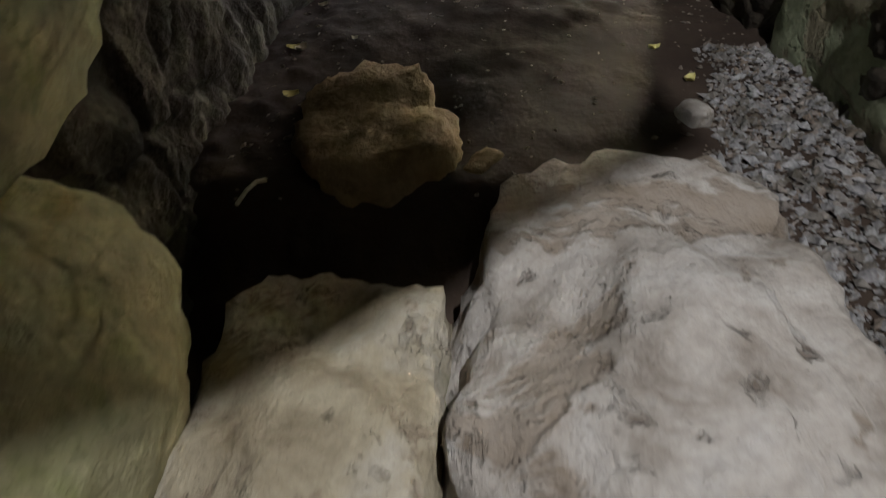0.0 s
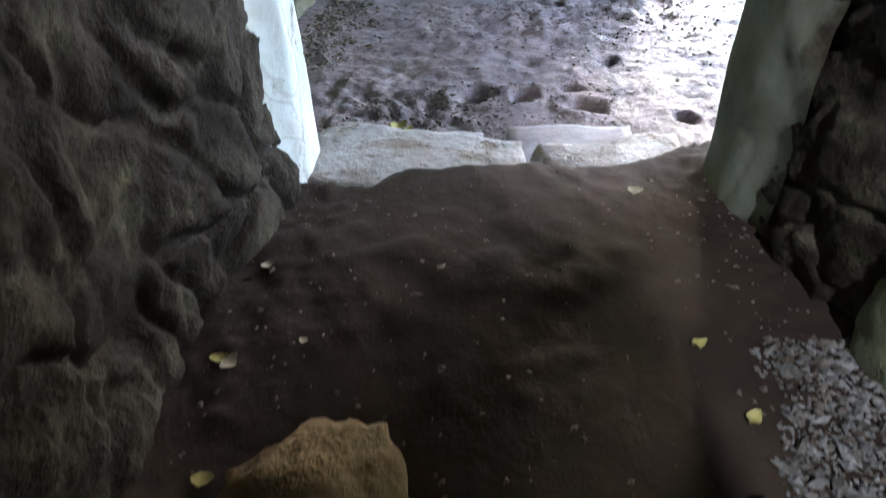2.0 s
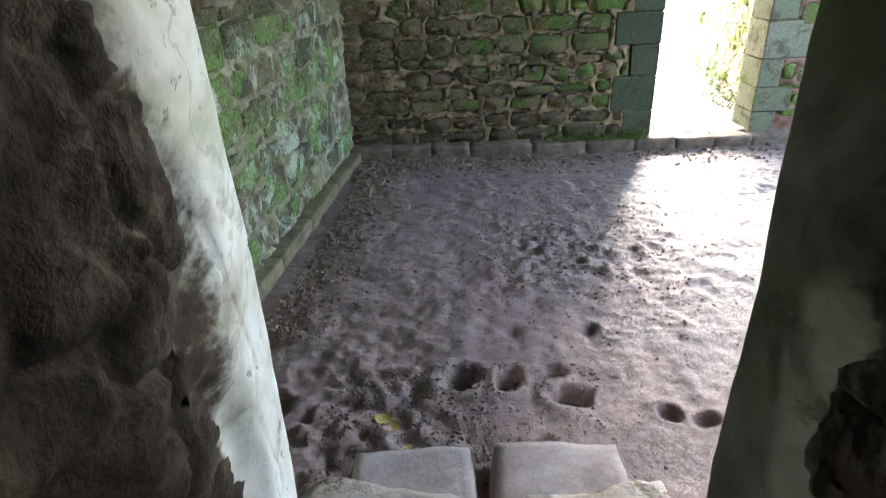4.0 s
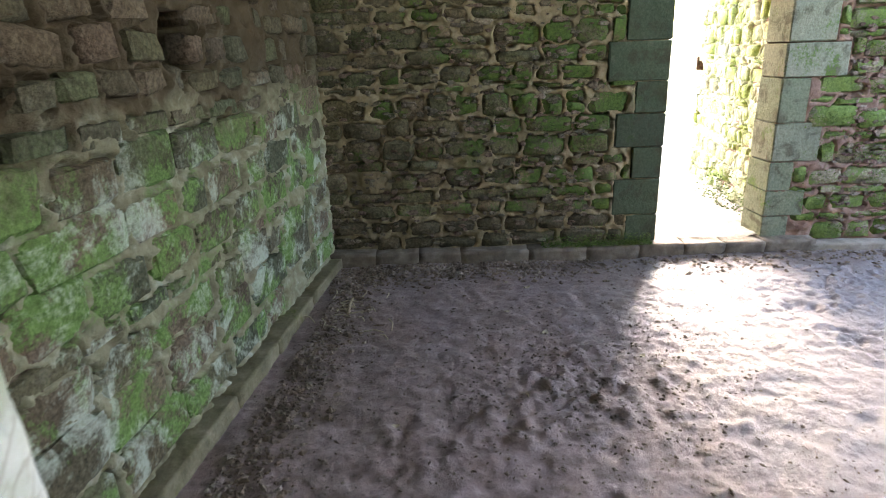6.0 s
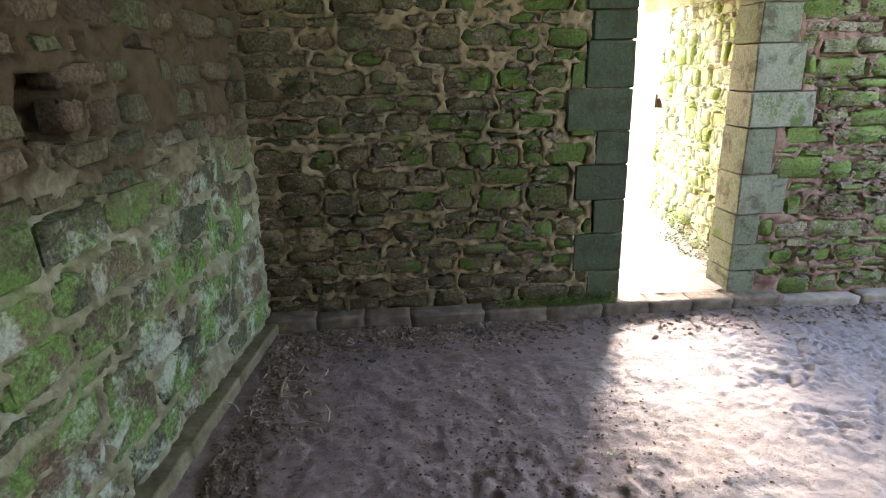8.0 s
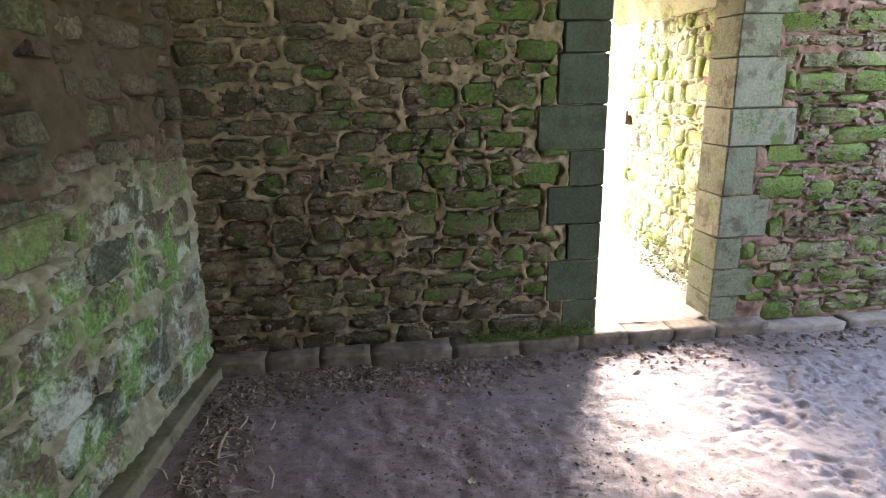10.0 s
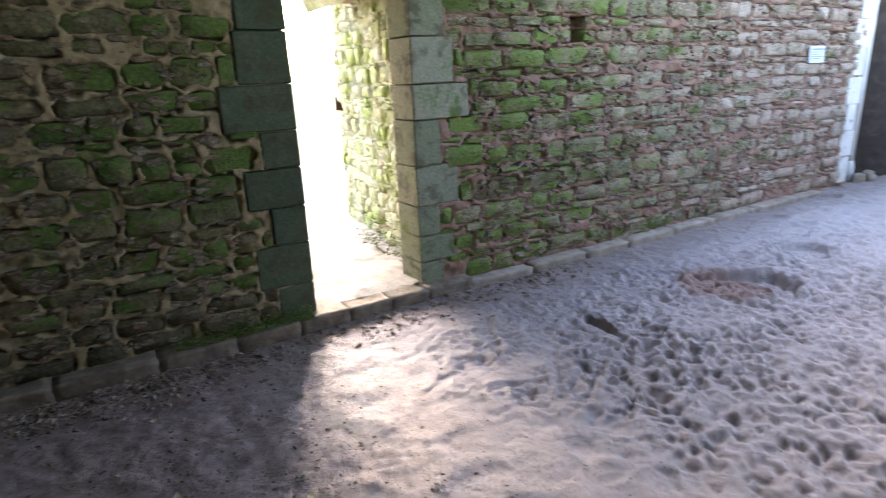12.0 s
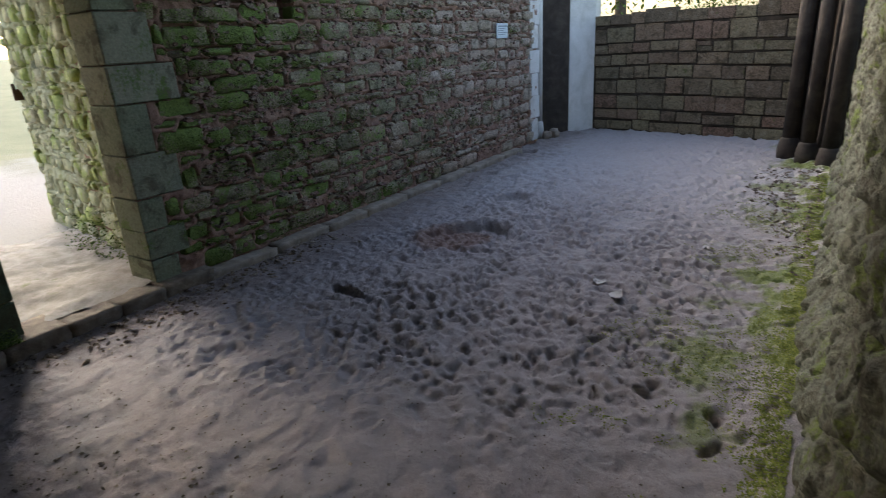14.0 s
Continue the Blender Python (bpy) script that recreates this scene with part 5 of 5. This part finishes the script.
for u_, z_, w_, h_ in west_places:
    x0 = -0.45 + u_
    if z_ > 2.0 or r_m.random() > 0.15 + 0.45 * smooth01(0.2, 1.6, x0):
        continue
    cx, cz = x0 + r_m.uniform(0.2, 0.8) * w_, z_ + r_m.uniform(0.25, 0.7) * h_
    for _ in range(int(w_ * h_ * 3600)):
        pl.append((cx + r_m.gauss(0, 0.26) * w_, YW - 0.008 - r_m.random() * 0.012, cz + r_m.gauss(0, 0.26) * h_, r_m.uniform(0.003, 0.009)))
tagged(tufts("wall_moss", pl, 7, mat_moss_dim), "dark green moss tufts on the brown rubble", "moss", kind="stuff")
pl = [(1.2 + 0.85 * r_m.random() ** 0.8, YW - 0.03 - r_m.random() * 0.10, 0.095 + r_m.random() * 0.02, r_m.uniform(0.005, 0.012)) for _ in range(1800)]
pl += [(x, y, z + 0.06 * r_m.random(), s) for x, y, z, s in pl if y > YW - 0.06]
pl += [(3.04 + 0.22 * r_m.random() * (1 + 0.4 * r_m.random()), 5.5 + r_m.random() ** 1.2 * 1.3, 0.09 + 0.30 * r_m.random() ** 2, r_m.uniform(0.006, 0.016)) for _ in range(1200)]
tagged(tufts("kerb_moss", pl, 8, mat_moss), "bright moss on the kerb and doorway foot", "moss", kind="stuff")
# moss carpet at the foot of the near wall
pl = []
rm = np.random.default_rng(19)
mx = 1.5 + 6.3 * rm.random(60000) ** 1.1
my = np.where(rm.random(60000) < 0.45, 1.46 + np.abs(rm.normal(0, 0.09, 60000)), 1.5 + rm.random(60000) * 1.1)
spread = fbm(mx, my, 0, 2.1, 4, 61) + 0.5 * fbm(mx, my, 0, 11, 2, 65)
grow = spread > np.where(my < 1.60, -0.45, 0.30 + 0.75 * smooth01(1.7, 2.6, my) + 0.5 * smooth01(3.0, 2.0, mx))
for x, y, s in zip(mx[grow], my[grow], rm.uniform(0.0035, 0.009, 60000)):
    pl.append((float(x), float(y), ground_at(x, y) + 0.002 + 0.05 * max(0, 1.55 - float(y)), float(s)))
tagged(chips("floor_moss", pl, mat_moss_gold, 9, 0.5), "bright moss spreading on damp earth by the wall", "moss", kind="stuff")

# ---- small things ----
mat_plate = Mat("grey_metal_plate", 0.4).color((0.55, 0.62, 0.66))
mat_rust = rock_material("rusted_iron", (0.03, 0.018, 0.012), (0.06, 0.032, 0.02), (0.10, 0.055, 0.03), 0.0, 40.0, 0.6)
mat_leaf = rock_material("dry_pale_leaf", (0.40, 0.33, 0.20), (0.55, 0.48, 0.34), (0.65, 0.6, 0.5), 0.0, 60.0, 0.2)
mat_yellow = rock_material("yellow_lichen_leaf", (0.40, 0.33, 0.10), (0.52, 0.45, 0.16), (0.6, 0.55, 0.25), 0.0, 60.0, 0.2)
mat_paper = rock_material("white_scrap", (0.36, 0.35, 0.33), (0.50, 0.49, 0.48), (0.6, 0.6, 0.6), 0.0, 30.0, 0.2)
mat_twig = rock_material("dry_twig_bark", (0.18, 0.13, 0.08), (0.30, 0.23, 0.15), (0.42, 0.34, 0.24), 0.0, 50.0, 0.4)

plate = tagged(new("sign_plate", box_mesh("sign_plate", (7.90, YW - 0.045, 1.53), (8.20, YW - 0.03, 1.71), mat_plate, 0.004)), "small pale grey plate fixed to the rubble wall", "sign")
mat_ink = Mat("grey_blue_ink", 0.6).color((0.22, 0.27, 0.30))
for k_, zt in enumerate((1.675, 1.645, 1.622, 1.599, 1.576)):
    x1 = 8.17 - 0.05 * (k_ % 3)
    part("text_line", box_mesh("text_line", (7.93, YW - 0.0475, zt - (0.008 if k_ == 0 else 0.004)), (x1, YW - 0.0448, zt + (0.008 if k_ == 0 else 0.004)), mat_ink), plate, "plain bar of unreadable writing")
hinge = new("hinge_pintle")
hinge.location = (3.50, 7.86, 1.29)
tagged(hinge, "rusty iron hinge pintle in the doorway", "hinge")
part("strap", box_mesh("strap", (-0.06, -0.018, -0.05), (0.06, 0.018, 0.05), mat_rust, 0.005), hinge)
part("pin", lathe("pin", [(0.014, -0.05), (0.016, 0.0), (0.014, 0.09), (0.008, 0.1)], mat_rust, 10), hinge).location = (-0.065, 0, 0)


def leaf(name, label, x, y, z, length, material, turn, seed, category="leaf"):
    """A curled scrap or leaf lying on the ground."""
    r = random.Random(seed)
    verts, faces = [], []
    n = 6
    for i in range(n + 1):
        t = i / n
        w = length * 0.34 * math.sin(math.pi * (0.08 + 0.88 * t)) * r.uniform(0.8, 1.2)
        for s in (-1, 0, 1):
            verts.append(((t - 0.5) * length, s * w, 0.004 + (0.18 * length * (t - 0.5) ** 2 * 4 + (0.12 * length if s else 0.0)) * r.uniform(0.5, 1.2)))
    for i in range(n):
        for j in range(2):
            a = 3 * i + j
            faces.append((a, a + 3, a + 4, a + 1))
    k = len(verts)
    verts += [(a, b, c - 0.003) for a, b, c in verts]
    faces += [tuple(k + q for q in f)[::-1] for f in list(faces)]
    ob = new(name, mesh_from(name, verts, faces, material))
    ob.matrix_world = pose(x, y, z, 0, 0, turn)
    return tagged(ob, label, category, group="scattered " + name.replace("_", " ") + "s")


for i, (x, y, l, a) in enumerate(((1.0, 4.575, 0.05, 20), (1.003, 3.913, 0.05, 70), (0.82, 4.2, 0.03, 10), (1.45, 3.6, 0.04, 40), (0.2, 3.1, 0.035, 0))):
    leaf("leaf", "pale dry leaf lying on the earth floor", x, y, ground_at(x, y), l, mat_leaf, a, i)
for i, (x, y, l, a) in enumerate(((4.26, 2.75, 0.08, 20), (4.40, 2.63, 0.10, 80), (4.23, 2.47, 0.11, -20), (5.3, 2.15, 0.07, 0), (4.75, 2.05, 0.05, 50))):
    leaf("paper_scrap", "crumpled white scrap lying on the earth floor", x, y, ground_at(x, y) + 0.012, l, mat_paper, a, 20 + i, "litter")
for i, (x, y, l, a) in enumerate(((0.12, 2.08, 0.07, 10), (0.16, 2.04, 0.06, 60), (0.22, 1.92, 0.04, 30))):
    leaf("leaf", "yellow leaf on gravelly mud by the steps", x, y, ground_at(x, y), l, mat_yellow, a, 40 + i)
for i, (x, y, l, a) in enumerate(((0.009, 0.507, 0.03, 10), (-0.01, 0.70, 0.035, 60), (-0.03, 0.71, 0.03, 0), (0.0, 0.92, 0.025, 30), (0.77, 0.785, 0.03, 20), (0.76, 1.23, 0.034, -5), (0.81, 0.64, 0.03, 45), (0.10, 0.745, 0.015, 0))):
    leaf("leaf", "small dry yellowish leaf on dark passage earth", x, y, passage_z(x, y), l, mat_leaf if i % 2 else mat_yellow, a, 60 + i)


def twig(label, points, radius, material=None):
    cu = bpy.data.curves.new("twig", "CURVE")
    cu.dimensions, cu.bevel_depth, cu.bevel_resolution = "3D", radius, 1
    sp = cu.splines.new("POLY")
    sp.points.add(len(points) - 1)
    for p, c in zip(sp.points, points):
        p.co = (*c, 1)
    cu.materials.append(material or mat_twig)
    tmp = bpy.data.objects.new("twig_curve", cu)
    me = bpy.data.meshes.new_from_object(tmp)
    bpy.data.objects.remove(tmp)
    return tagged(new("twig", me), label, "twig", group="scattered twigs")


r_t = random.Random(3)
gz = ground_at(-0.17, 4.35)
twig("dry pale stick lying by the green wall", [(-0.16, 4.46, gz + 0.02), (-0.165, 4.36, gz + 0.025), (-0.16, 4.24, gz + 0.015)], 0.010)
for i in range(22):
    x, y, a, l = -0.12 + r_t.gauss(0, 0.12), 4.30 + r_t.gauss(0, 0.16), r_t.uniform(0, 3.1), r_t.uniform(0.06, 0.16)
    z = ground_at(x, y) + 0.006
    twig("thin dry straw on the earth floor", [(x, y, z), (x + l * 0.5 * math.cos(a), y + l * 0.5 * math.sin(a), z + 0.008), (x + l * math.cos(a + 0.2), y + l * math.sin(a + 0.2), z)], 0.0042, mat_leaf)
pz = passage_z(0.016, 0.225)
twig("pale bent twig on dark passage earth", [(0.0, 0.17, pz + 0.01), (0.008, 0.20, pz + 0.014), (0.016, 0.225, pz + 0.012), (0.03, 0.232, pz + 0.01)], 0.0035, mat_leaf)

# ---- trees beyond the far wall ----
mat_bark = rock_material("tree_bark", (0.05, 0.04, 0.03), (0.10, 0.08, 0.06), (0.16, 0.13, 0.10), 0.02, 8.0, 0.6)
mat_foliage = moss_material("spring_leaves", (0.06, 0.10, 0.02), (0.16, 0.22, 0.05))


def tree(x, y, height, spread, seed):
    r = random.Random(seed)
    root = new("tree")
    root.location = (x, y, -0.1)
    part("trunk", lathe("trunk", [(0.22, 0), (0.16, 0.6), (0.13, height * 0.4), (0.05, height * 0.9)], mat_bark, 10), root)
    verts, faces = [], []
    for _ in range(260):
        ang, rad = r.uniform(0, 6.3), spread * math.sqrt(r.random())
        cx, cy = rad * math.cos(ang), rad * math.sin(ang)
        cz = height * 0.35 + (height * 0.65) * r.random() * (1 - 0.5 * (rad / spread) ** 2)
        for _ in range(14):
            px, py, pz_, s = cx + r.gauss(0, 0.22), cy + r.gauss(0, 0.22), cz + r.gauss(0, 0.18), r.uniform(0.05, 0.10)
            b, a, t = len(verts), r.uniform(0, 6.3), r.uniform(-0.8, 0.8)
            c, d = math.cos(a) * s, math.sin(a) * s
            verts += [(px - c, py - d, pz_ - s * t), (px - d * 0.4, py + c * 0.4, pz_), (px + c, py + d, pz_ + s * t), (px + d * 0.4, py - c * 0.4, pz_)]
            faces.append((b, b + 1, b + 2, b + 3))
    part("crown", mesh_from("crown", verts, faces, mat_foliage, smooth=False), root)
    return tagged(root, "leafy green tree beyond the low far wall", "tree", group="trees beyond the wall")


tree(15.5, 6.0, 5.5, 2.2, 1)
tree(16.5, 0.8, 6.0, 2.4, 2)
tree(24.0, 3.5, 5.0, 2.6, 3)


# ---- small packing stones in the mortar ----
def packing(wall, x0, x1, y, z1, count, material, seed):
    r = random.Random(seed)
    verts, faces = [], []
    for _ in range(count):
        x, z, s = r.uniform(x0, x1), r.uniform(0.12, z1), r.uniform(0.010, 0.028)
        if any(a - 0.03 < x < b + 0.03 and c - 0.03 < z < d + 0.03 for a, b, c, d in HOLES_DOOR):
            continue
        b = len(verts)
        w, h = s * r.uniform(0.8, 2.2), s * r.uniform(0.5, 1.0)
        p = s * 0.35
        ring = [(math.cos(k * math.pi / 3 + r.uniform(-0.3, 0.3)), math.sin(k * math.pi / 3 + r.uniform(-0.3, 0.3))) for k in range(6)]
        verts += [(x + c * w, y + 0.02, z + d * h) for c, d in ring] + [(x + c * w * 0.75, y - p * r.uniform(0.3, 1.0), z + d * h * 0.75) for c, d in ring]
        faces += [(b + k, b + (k + 1) % 6, b + 6 + (k + 1) % 6, b + 6 + k) for k in range(6)] + [tuple(b + 6 + k for k in range(6))]
    ob = part("packing_stones", mesh_from("packing_stones", verts, faces, material, smooth=False), wall)
    tagged(ob, kind="stuff")


mat_pack_west = rubble_material("brown_packing", [(0.20, 0.15, 0.09), (0.10, 0.09, 0.05), (0.24, 0.13, 0.09), (0.30, 0.25, 0.16)], 0.06, MOSS_DARK, by_island=True)
mat_pack_east = rubble_material("red_packing", [(0.33, 0.18, 0.15), (0.24, 0.10, 0.09), (0.36, 0.28, 0.22), (0.20, 0.17, 0.10)], 0.03, MOSS_BRIGHT, by_island=True)
packing(wall_west, -0.4, DX0 - 0.46, YW - 0.012, 2.2, 1000, mat_pack_west, 1)
packing(wall_east, DX1 + 0.48, 8.9, YW - 0.012, 2.2, 2600, mat_pack_east, 2)
